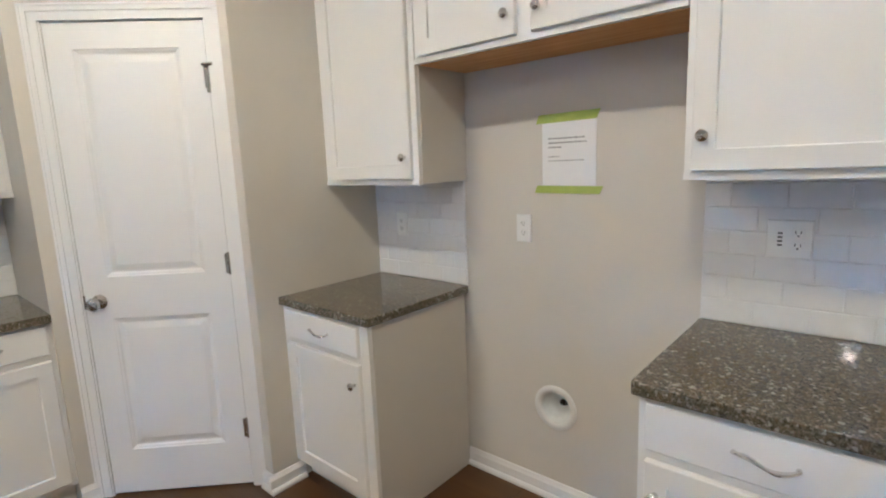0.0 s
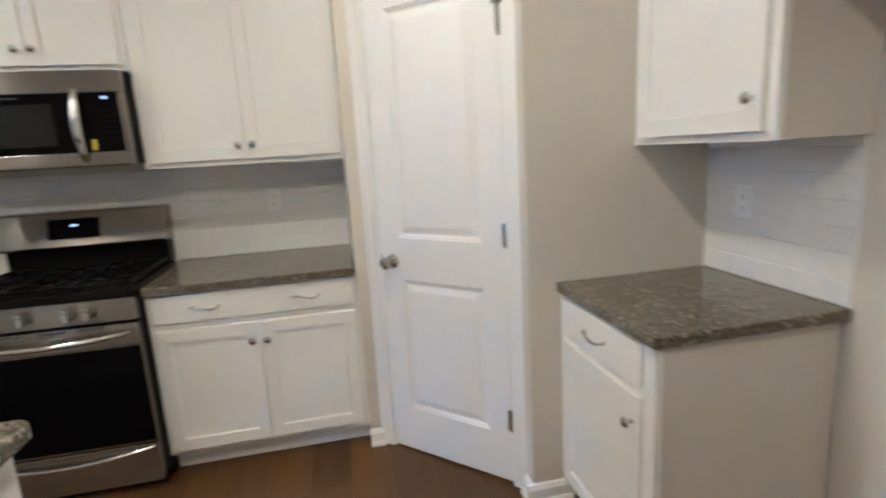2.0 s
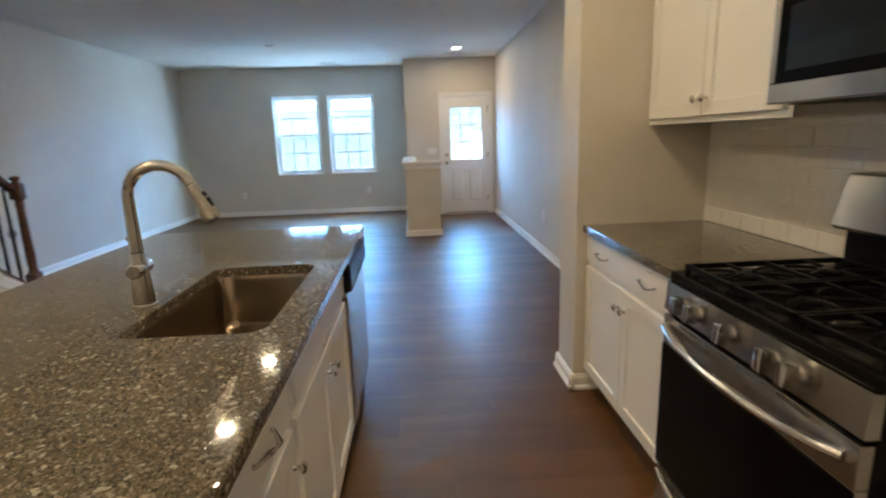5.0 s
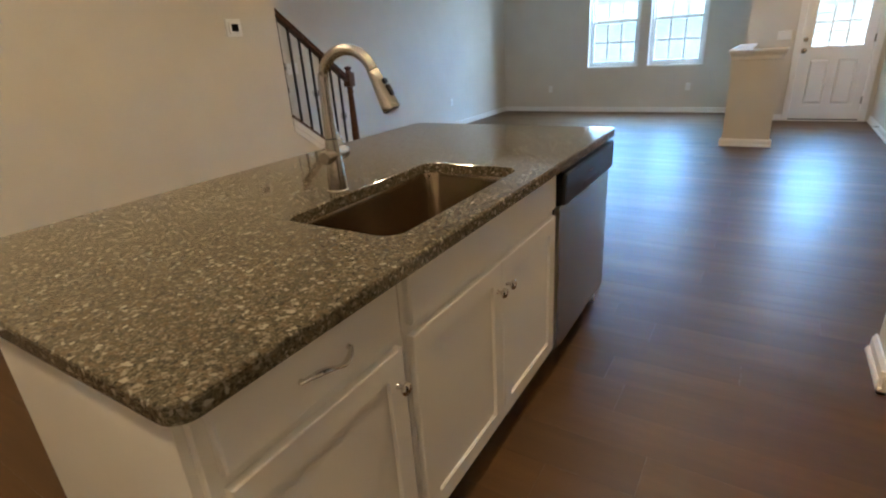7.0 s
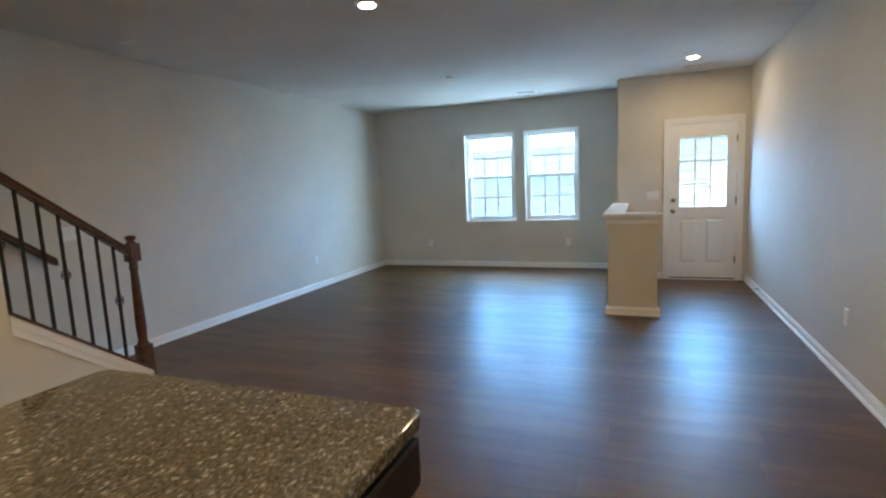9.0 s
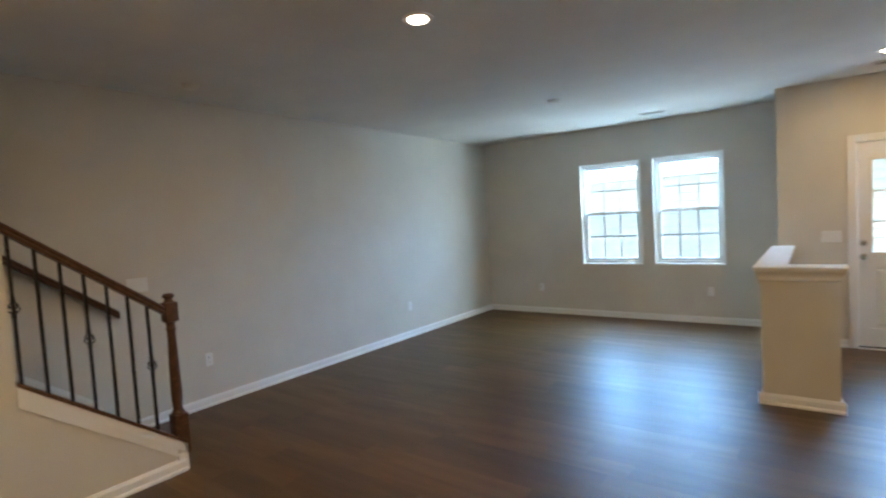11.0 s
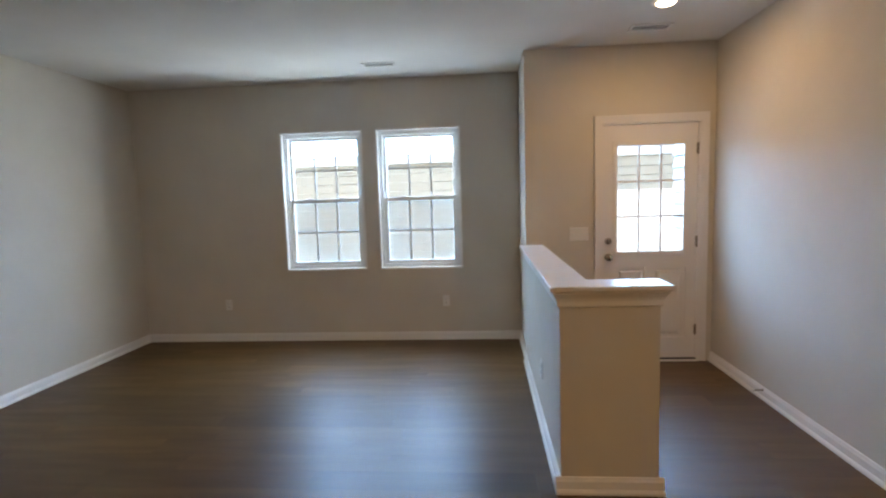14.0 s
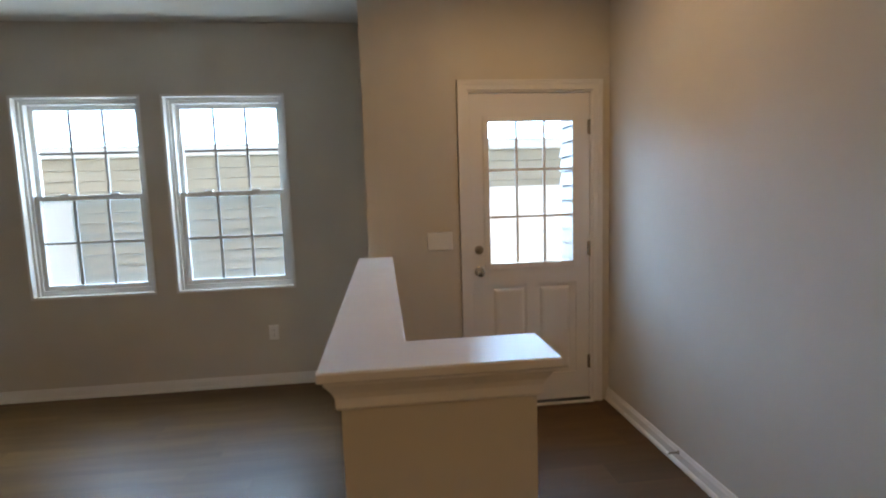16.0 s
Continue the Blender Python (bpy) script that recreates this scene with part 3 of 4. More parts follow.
YB = -2.400
knee = whole("knee_wall", prism([(-1.565, 0), (-1.565, knee_z(-1.565)), (YB, knee_z(YB)), (YB, 0)], "x", XS, XS + 0.11), M_WALL, "sloped greige knee wall under the stair rail", "knee wall", kind="structure")
part("stringer_trim", prism([(-1.565, knee_z(-1.565)), (YB - 0.012, knee_z(YB - 0.012)), (YB - 0.012, knee_z(YB - 0.012) - 0.062), (-1.565, knee_z(-1.565) - 0.062)], "x", XS - 0.016, XS), M_TRIM, knee, "white sloped trim board")
part("stringer_bead", prism([(-1.565, knee_z(-1.565) - 0.062), (YB + 0.05, knee_z(YB + 0.05) - 0.062), (YB + 0.05, knee_z(YB + 0.05) - 0.115), (-1.565, knee_z(-1.565) - 0.115)], "x", XS - 0.010, XS), M_TRIM, knee)
part("end_trim", box(XS - 0.016, XS + 0.11, YB - 0.014, YB, 0, knee_z(YB) - 0.004), M_TRIM, knee)
part("end_trim", box(XS - 0.0155, XS - 0.0005, YB, YB + 0.05, 0.084, knee_z(YB) - 0.064), M_TRIM, knee)

rail = thing("stair_railing", "brown oak handrail with black iron balusters and turned newel", "railing", m=pose(XS + 0.045, -2.402, knee_z(-2.402)))


def rp(name, bm, mat, label="", smooth=False):
    bmesh.ops.translate(bm, vec=-rail.matrix_world.translation, verts=bm.verts)
    return part(name, bm, mat, rail, label, smooth)


XR = XS + 0.045
rp("shoe_rail", prism([(-1.567, knee_z(-1.567)), (YB - 0.014, knee_z(YB - 0.014)), (YB - 0.014, knee_z(YB - 0.014) + 0.024), (-1.567, knee_z(-1.567) + 0.024)], "x", XS - 0.022, XS + 0.115), M_STAIN, "brown shoe rail")


def rail_z(y):
    return 1.612 + (-1.6 - y) * -SL * 0.985


hand = [(-0.030, -0.030), (0.030, -0.030), (0.034, -0.012), (0.027, 0.000), (0.033, 0.012), (0.026, 0.028), (0.0, 0.036), (-0.026, 0.028), (-0.033, 0.012), (-0.027, 0.0), (-0.034, -0.012)]
hb = bmesh.new()
loft(hb, [[(XR + a, y, rail_z(y) + 0.03 + b) for a, b in hand] for y in (-1.567, -2.36)])
rp("handrail", hb, M_STAIN, "brown oak moulded handrail", True)
BY = [-1.60, -1.712, -1.822, -1.933, -2.044, -2.154, -2.263]
for k, y in enumerate(BY):
    za, zb = knee_z(y) + 0.02, rail_z(y) + 0.004
    bm = bmesh.new()
    r = 0.0080
    add_box(bm, XR - r, XR + r, y - r, y + r, za, zb)
    bal = rp("baluster", bm, M_WROUGHT)
    if k % 3 == 0:
        zc = (1.223, 0.981, 0.734)[k // 3]
        kb = bmesh.new()
        for j in range(4):
            a0 = j * math.pi / 2
            pts, rad = [], []
            for i in range(13):
                u = i / 12
                rr = 0.006 + 0.021 * math.sin(math.pi * u)
                a = a0 + u * math.pi * 1.1
                pts.append((XR + rr * math.cos(a), y + rr * math.sin(a), zc - 0.036 + 0.072 * u))
            tube(pts, 0.0036, 6, kb)
        for s in (-1, 1):
            revolve([(0.007, -0.012), (0.0125, -0.006), (0.0125, 0.006), (0.007, 0.012)], 10, at=(XR, y, zc + s * 0.044), bm=kb)
        ob = rp("basket", kb, M_WROUGHT, "twisted iron basket", True)
nz = knee_z(-2.402) - 0.03
nb = bmesh.new()
q = 0.040
add_box(nb, XR - q - 0.004, XR + q + 0.004, -2.402 - q - 0.004, -2.402 + q + 0.004, 0.10, 0.375, 0.003)
revolve([(0.040, 0.375), (0.043, 0.383), (0.034, 0.395), (0.030, 0.41), (0.036, 0.50), (0.034, 0.62), (0.028, 0.85), (0.025, 0.93), (0.031, 0.94), (0.033, 0.95), (0.027, 0.96), (0.028, 0.985), (0.037, 0.995)], 20, at=(XR, -2.402, 0), bm=nb)
add_box(nb, XR - q, XR + q, -2.402 - q, -2.402 + q, 0.995, 1.125, 0.006)
revolve([(0.036, 1.125), (0.030, 1.132), (0.026, 1.140), (0.022, 1.146), (0.030, 1.152), (0.036, 1.160), (0.036, 1.170), (0.026, 1.180), (0.0, 1.184)], 20, at=(XR, -2.402, 0), bm=nb)
rp("newel_post", nb, M_STAIN, "turned oak newel post", True)

wr = thing("wall_handrail", "brown oak handrail on the stair wall", "handrail", m=pose(XE - 0.07, -2.45, 0.97))
hb = bmesh.new()
loft(hb, [[(a, y, 0.0 + (y) * SL + b) for a, b in hand] for y in (0.0, 2.2)])
part("rail", hb, M_STAIN, wr, smooth=True)
for y in (0.95, 1.9):
    bm = tube([(0.07, y, y * SL - 0.10), (0.04, y, y * SL - 0.09), (0.0, y, y * SL - 0.03)], 0.007, 8)
    revolve([(0, 0), (0.03, 0), (0.028, 0.008), (0, 0.010)], 14, at=(0.0695, y, y * SL - 0.10), bm=bm, turn=Matrix.Rotation(-math.pi / 2, 3, "Y"))
    part("bracket", bm, M_NICKEL, wr, smooth=True)

# ---- kitchen cabinets; local x along the front, -y out of the front ----
SHAKER = [(0.0, 0.0), (0.0, -0.017), (0.0025, -0.0195), (0.056, -0.0195), (0.058, -0.011), (0.0585, -0.010)]
FLAT = [(0.0, 0.0), (0.0, -0.016), (0.004, -0.0195), (0.006, -0.0195)]
KNOB = [(0.0, 0), (0.008, 0), (0.0065, 0.004), (0.0055, 0.012), (0.010, 0.016), (0.0155, 0.019), (0.0165, 0.024), (0.013, 0.029), (0.006, 0.0315), (0, 0.032)]


def cab_knob(parent, x, z):
    ob = part("knob", revolve(KNOB, 16, turn=Matrix.Rotation(math.pi / 2, 3, "X")), M_CHROME, parent, "round polished nickel knob", smooth=True)
    ob.location = (x, -0.0195, z)


def cab_pull(parent, x, z):
    pts, rad = [], []
    for i in range(17):
        u = i / 16
        pts.append(((u - 0.5) * 0.128, -0.004 - 0.026 * math.sin(math.pi * u) ** 0.8, 0.008 * math.sin(2 * math.pi * u)))
        rad.append(0.0048 + 0.0028 * math.sin(2 * math.pi * u) ** 2)
    bm = tube(pts, rad, 8, flat=0.75)
    for s in (-1, 1):
        revolve([(0, 0), (0.0058, 0), (0.0055, 0.004), (0.004, 0.007), (0, 0.008)], 10, at=(s * 0.061, 0, 0), bm=bm, turn=Matrix.Rotation(math.pi / 2, 3, "X"))
    ob = part("pull", bm, M_CHROME, parent, "curved polished nickel pull", smooth=True)
    ob.location = (x, -0.0195, z)


def front_panel(parent, name, x0, x1, z0, z1, rings, label=""):
    ob = part(name, ring_panel(x1 - x0, z1 - z0, rings), M_CAB, parent, label)
    ob.location = (x0, 0, z0)
    return ob


def base_cabinet(m, width, label, doors=2, drawers=1, pulls=2, knob_left=False, depth=0.60, false_front=False, stile=0.022, hollow=False, foot=0.0, bare_side=False):
    """Face-frame base unit 0.875 high on a recessed kick."""
    cab = thing("base_cabinet", label, "cabinet", group="kitchen base cabinets", m=m)
    if hollow:
        for r in ((0, width, 0.0, 0.018, 0.105, 0.875), (0, 0.018, 0.018, depth, 0.105, 0.875), (width - 0.018, width, 0.018, depth, 0.105, 0.875), (0.018, width - 0.018, depth - 0.018, depth, 0.105, 0.875), (0.018, width - 0.018, 0.018, depth - 0.018, 0.105, 0.123)):
            part("panel", box(*r), M_CAB, cab)
    else:
        part("body", box(0, width, 0.0, depth, 0.105, 0.875), M_CAB, cab)
    part("toe_kick", box(0.0, width, 0.075, depth, -foot, 0.105), M_CAB, cab)
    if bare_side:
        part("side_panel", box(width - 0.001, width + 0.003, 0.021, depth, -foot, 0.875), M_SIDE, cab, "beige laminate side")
    if drawers:
        dw = (width - 2 * stile - (drawers - 1) * 0.03) / drawers
        for k in range(drawers):
            a = stile + k * (dw + 0.03)
            dr = front_panel(cab, "false_front" if false_front else "drawer", a, a + dw, 0.735, 0.862, FLAT)
            if not false_front:
                for j in range(pulls):
                    cab_pull(dr, dw * (j + 0.5) / pulls if pulls == 1 else dw * (0.25 + 0.5 * j), 0.066)
    ztop = 0.705 if drawers else 0.862
    dw = (width - 2 * stile - (doors - 1) * 0.004) / doors
    for k in range(doors):
        a = stile + k * (dw + 0.004)
        d = front_panel(cab, "door", a, a + dw, 0.128, ztop, SHAKER)
        left = (k == 1) if doors == 2 else knob_left
        cab_knob(d, 0.030 if left else dw - 0.030, ztop - 0.128 - 0.085)
    return cab


def wall_cabinet(m, width, z0, z1, label, doors=2, knob_left=False, depth=0.30, stile=0.022, knob_up=0.09, ply=False, gap=0.004, bare_side=False, stile_r=None):
    cab = thing("wall_cabinet", label, "cabinet", group="kitchen wall cabinets", m=m)
    part("body", box(0, width, 0, depth, z0, z1), M_CAB, cab)
    part("light_rail", box(-0.001, width + 0.001, -0.004, 0.018, z0 - 0.002, z0 + 0.016), M_CAB, cab)
    part("crown", prism([(-0.006, z1), (-0.012, z1 + 0.01), (-0.030, z1 + 0.045), (-0.034, z1 + 0.06), (0.02, z1 + 0.06), (0.02, z1)], "x", -0.001, width + 0.001), M_CAB, cab, "white crown moulding")
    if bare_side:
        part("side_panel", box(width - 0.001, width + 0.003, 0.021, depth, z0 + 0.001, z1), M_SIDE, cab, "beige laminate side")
    if ply:
        part("bottom", box(0.004, width - 0.004, 0.022, depth, z0 - 0.004, z0 - 0.0005), M_PLY, cab, "unpainted orange plywood underside")
    dw = (width - stile - (stile if stile_r is None else stile_r) - (doors - 1) * gap) / doors
    for k in range(doors):
        a = stile + k * (dw + gap)
        d = front_panel(cab, "door", a, a + dw, z0 + 0.022, z1 - 0.015, SHAKER)
        left = (k == 1) if doors == 2 else knob_left
        cab_knob(d, 0.030 if left else dw - 0.030, knob_up - 0.022)
    return cab


def at_west(x, y):
    return pose(x, y, 0, 0, 0, 90)


ZT = 2.415
base_cabinet(at_west(-1.592, -0.595), 0.975, "white base cabinet with two doors under the granite counter")
base_cabinet(at_west(-1.592, 1.158), 0.912, "white base cabinet with wide drawer and two doors")
wall_cabinet(at_west(-1.882, -0.590), 0.970, 1.403, ZT, "tall white two-door wall cabinet beside the microwave", depth=0.316)
wall_cabinet(at_west(-1.882, 0.385), 0.772, 1.852, ZT, "short white two-door cabinet above the microwave", depth=0.316)
wall_cabinet(at_west(-1.882, 1.162), 0.906, 1.408, ZT, "tall white two-door wall cabinet by the pantry", depth=0.316)
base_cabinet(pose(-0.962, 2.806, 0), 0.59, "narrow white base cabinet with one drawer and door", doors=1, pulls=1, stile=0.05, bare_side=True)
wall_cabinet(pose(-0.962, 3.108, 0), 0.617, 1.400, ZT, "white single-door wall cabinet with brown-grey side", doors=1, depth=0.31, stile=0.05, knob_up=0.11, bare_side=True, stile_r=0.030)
wall_cabinet(pose(-0.340, 3.108, 0), 1.003, 1.868, ZT, "short white two-door cabinet above the fridge space", depth=0.31, ply=True, stile=0.03, gap=0.06)
wall_cabinet(pose(0.667, 3.108, 0), 0.90, 1.410, ZT, "large white wall cabinet above the tiled backsplash", doors=1, knob_left=True, depth=0.31, knob_up=0.115)
base_cabinet(pose(0.664, 2.812, 0.014), 0.56, "white base cabinet with a single pull drawer", doors=1, pulls=1, knob_left=True, foot=0.014)
base_cabinet(pose(1.226, 2.812, 0.014), 0.34, "narrow white base cabinet at the counter end", doors=1, pulls=1, knob_left=False, foot=0.014)


def top(x0, x1, y0, y1, label, r=0.012, up=0.0):
    return whole("countertop", slab(x0, x1, y0, y1, 0.877 + up, 0.911 + up, r), M_GRANITE, label, "countertop", group="granite countertops")


top(XW, -1.556, -0.597, 0.383, "speckled grey-brown granite countertop beside the range")
top(XW, -1.556, 1.157, 2.07, "speckled grey-brown granite countertop by the pantry")
top(-0.965, -0.350, 2.785, YN, "small speckled granite countertop by the fridge space")
top(0.648, 1.575, 2.785, YN, "speckled grey-brown granite countertop below the tiles", 0.012, 0.014)

# island: counter with sink cut-out
IX0, IX1, IY0, IY1 = -0.411, 0.712, -0.890, 1.335
SX0, SX1, SY0, SY1 = -0.305, 0.066, 0.0, 0.716


def ring2(x0, x1, y0, y1, r, ins, z):
    return [(x, y, z) for x, y in round_rect(x0 + ins, x1 - ins, y0 + ins, y1 - ins, max(0.003, r - ins), 8)]


e = 0.006
isl = bmesh.new()
loft(isl, [ring2(SX0, SX1, SY0, SY1, 0.05, 0, 0.877), ring2(IX0, IX1, IY0, IY1, 0.04, 0, 0.877), ring2(IX0, IX1, IY0, IY1, 0.04, 0, 0.911 - e), ring2(IX0, IX1, IY0, IY1, 0.04, e * 0.3, 0.911 - e * 0.3),
           ring2(IX0, IX1, IY0, IY1, 0.04, e, 0.911), ring2(SX0, SX1, SY0, SY1, 0.05, -0.003, 0.911), ring2(SX0, SX1, SY0, SY1, 0.05, 0, 0.908)], closed=True)
whole("island_countertop", isl, M_GRANITE, "speckled grey-brown granite island countertop with sink cut-out", "countertop", group="granite countertops")
sb = bmesh.new()
loft(sb, [ring2(SX0, SX1, SY0, SY1, 0.05, -0.016, 0.876), ring2(SX0, SX1, SY0, SY1, 0.05, 0.002, 0.876), ring2(SX0, SX1, SY0, SY1, 0.06, 0.006, 0.860), ring2(SX0, SX1, SY0, SY1, 0.06, 0.010, 0.70), ring2(SX0, SX1, SY0, SY1, 0.07, 0.016, 0.682),
          ring2(SX0, SX1, SY0, SY1, 0.08, 0.034, 0.672), ring2(SX0, SX1, SY0, SY1, 0.08, 0.10, 0.668)], cap0=False)
sink = whole("sink", sb, M_STEEL_H, "undermount stainless steel single-bowl sink", "sink", smooth=True)
dr = part("drain", revolve([(0.0, 0.0), (0.030, 0.0), (0.040, 0.006), (0.046, 0.007), (0.048, 0.004), (0.048, 0.0)], 20, at=((SX0 + SX1) / 2, (SY0 + SY1) / 2, 0.667)), M_CHROME, sink, "chrome drain", smooth=True)

# faucet: spout over the sink, lever at the -y end of a cross hub
fc = thing("faucet", "brushed nickel pull-down kitchen faucet with gooseneck", "faucet", m=pose(0.124, 0.432, 0.911, 0, 0, 8))
part("base_ring", revolve([(0, 0), (0.034, 0), (0.034, 0.003), (0.0315, 0.006), (0, 0.006)], 24), M_NICKEL, fc, smooth=True)
part("body", revolve([(0, 0.006), (0.0305, 0.006), (0.0295, 0.03), (0.0265, 0.08), (0.0225, 0.13), (0.0195, 0.160), (0.0, 0.160)], 24), M_NICKEL, fc, smooth=True)
part("collar", revolve([(0, 0.1602), (0.0165, 0.1602), (0.0165, 0.1635), (0.0, 0.1635)], 24), M_SLOT, fc, "dark joint ring", smooth=True)
AR, AZ = 0.088, 0.322
pts = [(0, 0, 0.1637), (0, 0, 0.20), (0, 0, 0.26), (0, 0, AZ)]
for i in range(1, 21):
    a = math.pi * i / 20 * 0.885
    pts.append((-AR + AR * math.cos(a), 0, AZ + AR * math.sin(a)))
part("neck", tube(pts, [0.0190, 0.0180, 0.0165, 0.0158] + [0.0155] * 20, 16), M_NICKEL, fc, smooth=True)
tip = Vector(pts[-1])
dvec = (tip - Vector(pts[-2])).normalized()
part("joint", tube([tip + dvec * q for q in (0.0002, 0.0028)], 0.0145, 16), M_SLOT, fc, "dark joint ring", smooth=True)
hp = [tip + dvec * q for q in (0.003, 0.006, 0.030, 0.070, 0.104, 0.116, 0.119)]
spray = part("spray_head", tube(hp, [0.0160, 0.0172, 0.0185, 0.0220, 0.0255, 0.0262, 0.0245], 18), M_NICKEL, fc, "nickel spray head", smooth=True)
part("nozzle", tube([tip + dvec * q for q in (0.1192, 0.1225)], 0.0205, 18), M_DKPLASTIC, spray, "dark rubber nozzle face", smooth=True)
side = Vector((dvec.z, 0, -dvec.x))
tilt = math.atan2(-dvec.x, -dvec.z)
for q, hgt in ((0.043, 0.008), (0.070, 0.016)):
    btn = part("button", box(-0.005, 0.005, -0.0085, 0.0085, -hgt, hgt, 0.003), M_DKPLASTIC, spray, "black rubber button")
    btn.matrix_local = Matrix.Translation(tip + dvec * q + side * (0.018 + q * 0.055)) @ Matrix.Rotation(tilt, 4, "Y")
hb = revolve([(0, -0.050), (0.018, -0.050), (0.0215, -0.046), (0.0225, -0.038), (0.0225, 0.052), (0.0205, 0.062), (0.016, 0.066), (0, 0.066)], 22, at=(0, 0, 0.112), turn=Matrix.Rotation(math.pi / 2, 3, "X"))
hd = part("handle_hub", hb, M_NICKEL, fc, "nickel cross hub", smooth=True)
part("lever", tube([(0.004, -0.052, 0.122), (0.008, -0.056, 0.142), (0.020, -0.056, 0.168), (0.036, -0.052, 0.192), (0.042, -0.050, 0.200)], [0.0165, 0.0155, 0.0145, 0.0135, 0.009], 14, flat=0.42, up=(-0.8, 0, 0.6)), M_NICKEL, hd, smooth=True)

# island carcass; fronts look to -x
isl_x = -0.365


def at_island(y):
    return pose(isl_x, y, 0, 0, 0, -90)


base_cabinet(at_island(1.295), 0.49, "white island cabinet with drawer and door", doors=1, pulls=1, knob_left=False)
base_cabinet(at_island(0.800), 0.965, "white island sink cabinet with false front and two doors", false_front=True, stile=0.016, hollow=True)
dw = thing("dishwasher", "stainless steel dishwasher with black control strip", "dishwasher", m=at_island(-0.170))
part("tub", box(0, 0.682, 0.0, 0.57, 0.10, 0.868), M_DKPLASTIC, dw)
part("door", box(0.003, 0.679, -0.028, -0.0005, 0.115, 0.735, 0.004), M_STEEL, dw, "brushed steel door")
cp = part("control_panel", box(0.002, 0.680, -0.048, -0.0005, 0.736, 0.862, 0.012), M_DKPLASTIC, dw, "black plastic control strip")
part("pocket_handle", box(0.22, 0.44, -0.0495, -0.045, 0.748, 0.775, 0.002), M_SLOT, cp)
part("badge", box(0.285, 0.355, -0.0492, -0.0478, 0.80, 0.808), M_STEEL, cp)
part("kick", box(0.003, 0.679, 0.05, 0.06, 0.0, 0.10), M_SLOT, dw)
ip = thing("island_end_panel", "white painted panels closing the island", "panel", m=pose(0, 0, 0))
part("end", box(isl_x + 0.012, 0.262, -0.872, -0.8535, 0, 0.876), M_CAB, ip)
part("end", box(isl_x + 0.018, 0.262, 1.296, 1.312, 0, 0.876), M_CAB, ip)
part("back", box(0.240, 0.262, -0.853, 1.295, 0, 0.876), M_CAB, ip)

# ---- range ----
rg = thing("gas_range", "freestanding stainless steel gas range with black cooktop", "range", m=at_west(-1.535, 0.388))
RW = 0.764
part("body", boxes([(0.004, RW - 0.004, 0.0, 0.63, 0.03, 0.895)]), M_BLACK, rg, "black enamel side panels")
for a in (0.06, RW - 0.06):
    for b in (0.06, 0.55):
        part("foot", revolve([(0, 0), (0.018, 0), (0.018, 0.008), (0.010, 0.010), (0.010, 0.032)], 10, at=(a, b, 0)), M_DKPLASTIC, rg)
part("cooktop", boxes([(0.0, RW, -0.018, 0.60, 0.893, 0.926)], 0.008), M_BLACK, rg, "glossy black enamel cooktop")
for j in range(3):
    gb = bmesh.new()
    gx0, gx1, gy0, gy1, gz, gr = 0.022 + j * 0.242, 0.022 + j * 0.242 + 0.236, 0.02, 0.535, 0.945, 0.0065
    for x in (gx0 + gr, gx1 - gr):
        add_box(gb, x - gr, x + gr, gy0, gy1, gz - 0.008, gz + 0.008, 0.002)
    for y in (gy0 + gr, (gy0 + gy1) / 2, gy1 - gr):
        add_box(gb, gx0, gx1, y - gr, y + gr, gz - 0.0075, gz + 0.0075, 0.002)
    cx = (gx0 + gx1) / 2
    for yc in ((gy0 * 3 + gy1) / 4, (gy0 + gy1 * 3) / 4):
        for k in range(6):
            a = math.pi * k / 3
            tube([(cx + 0.034 * math.cos(a), yc + 0.034 * math.sin(a), gz + 0.004), (cx + 0.075 * math.cos(a), yc + 0.075 * math.sin(a), gz + 0.005), (cx + 0.112 * math.cos(a), yc + 0.118 * math.sin(a), gz + 0.003)], [0.005, 0.0055, 0.0055], 6, gb)
    for x in (gx0 + gr, gx1 - gr):
        for y in (gy0 + gr, gy1 - gr):
            add_box(gb, x - 0.006, x + 0.006, y - 0.006, y + 0.006, 0.925, gz)
    part("grate", gb, M_IRON, rg, "black cast-iron grate")
    for yc in ((gy0 * 3 + gy1) / 4, (gy0 + gy1 * 3) / 4):
        part("burner", revolve([(0, 0), (0.046, 0), (0.046, 0.006), (0.034, 0.008), (0.034, 0.013), (0.030, 0.016), (0, 0.017)], 20, at=(cx, yc, 0.925)), M_IRON, rg, smooth=True)
ctrl = bmesh.new()
loft(ctrl, [[(0.0, y, z) for y, z in ((0.0, 0.800), (-0.030, 0.800), (-0.022, 0.893), (0.0, 0.893))], [(RW, y, z) for y, z in ((0.0, 0.800), (-0.030, 0.800), (-0.022, 0.893), (0.0, 0.893))]])
cp = part("control_panel", ctrl, M_STEEL, rg, "stainless steel knob panel")
for x in (0.122, 0.198, 0.352, 0.515, 0.590):
    ob = part("knob", revolve([(0, 0), (0.0235, 0), (0.0235, 0.004), (0.0215, 0.007), (0.0205, 0.014), (0, 0.015)], 22), M_STEEL, cp, "steel control knob", smooth=True)
    ob.matrix_local = pose(x, -0.0265, 0.847, 90 - 5)
    part("grip", box(-0.0135, 0.0135, -0.0265, 0.0265, 0.0125, 0.046, 0.004), M_CHROME, ob, "bright rectangular grip", smooth=True)
od = part("oven_door", boxes([(0.004, RW - 0.004, -0.030, -0.001, 0.690, 0.785), (0.004, RW - 0.004, -0.028, -0.001, 0.235, 0.690)], 0.003), M_STEEL, rg, "stainless steel oven door")
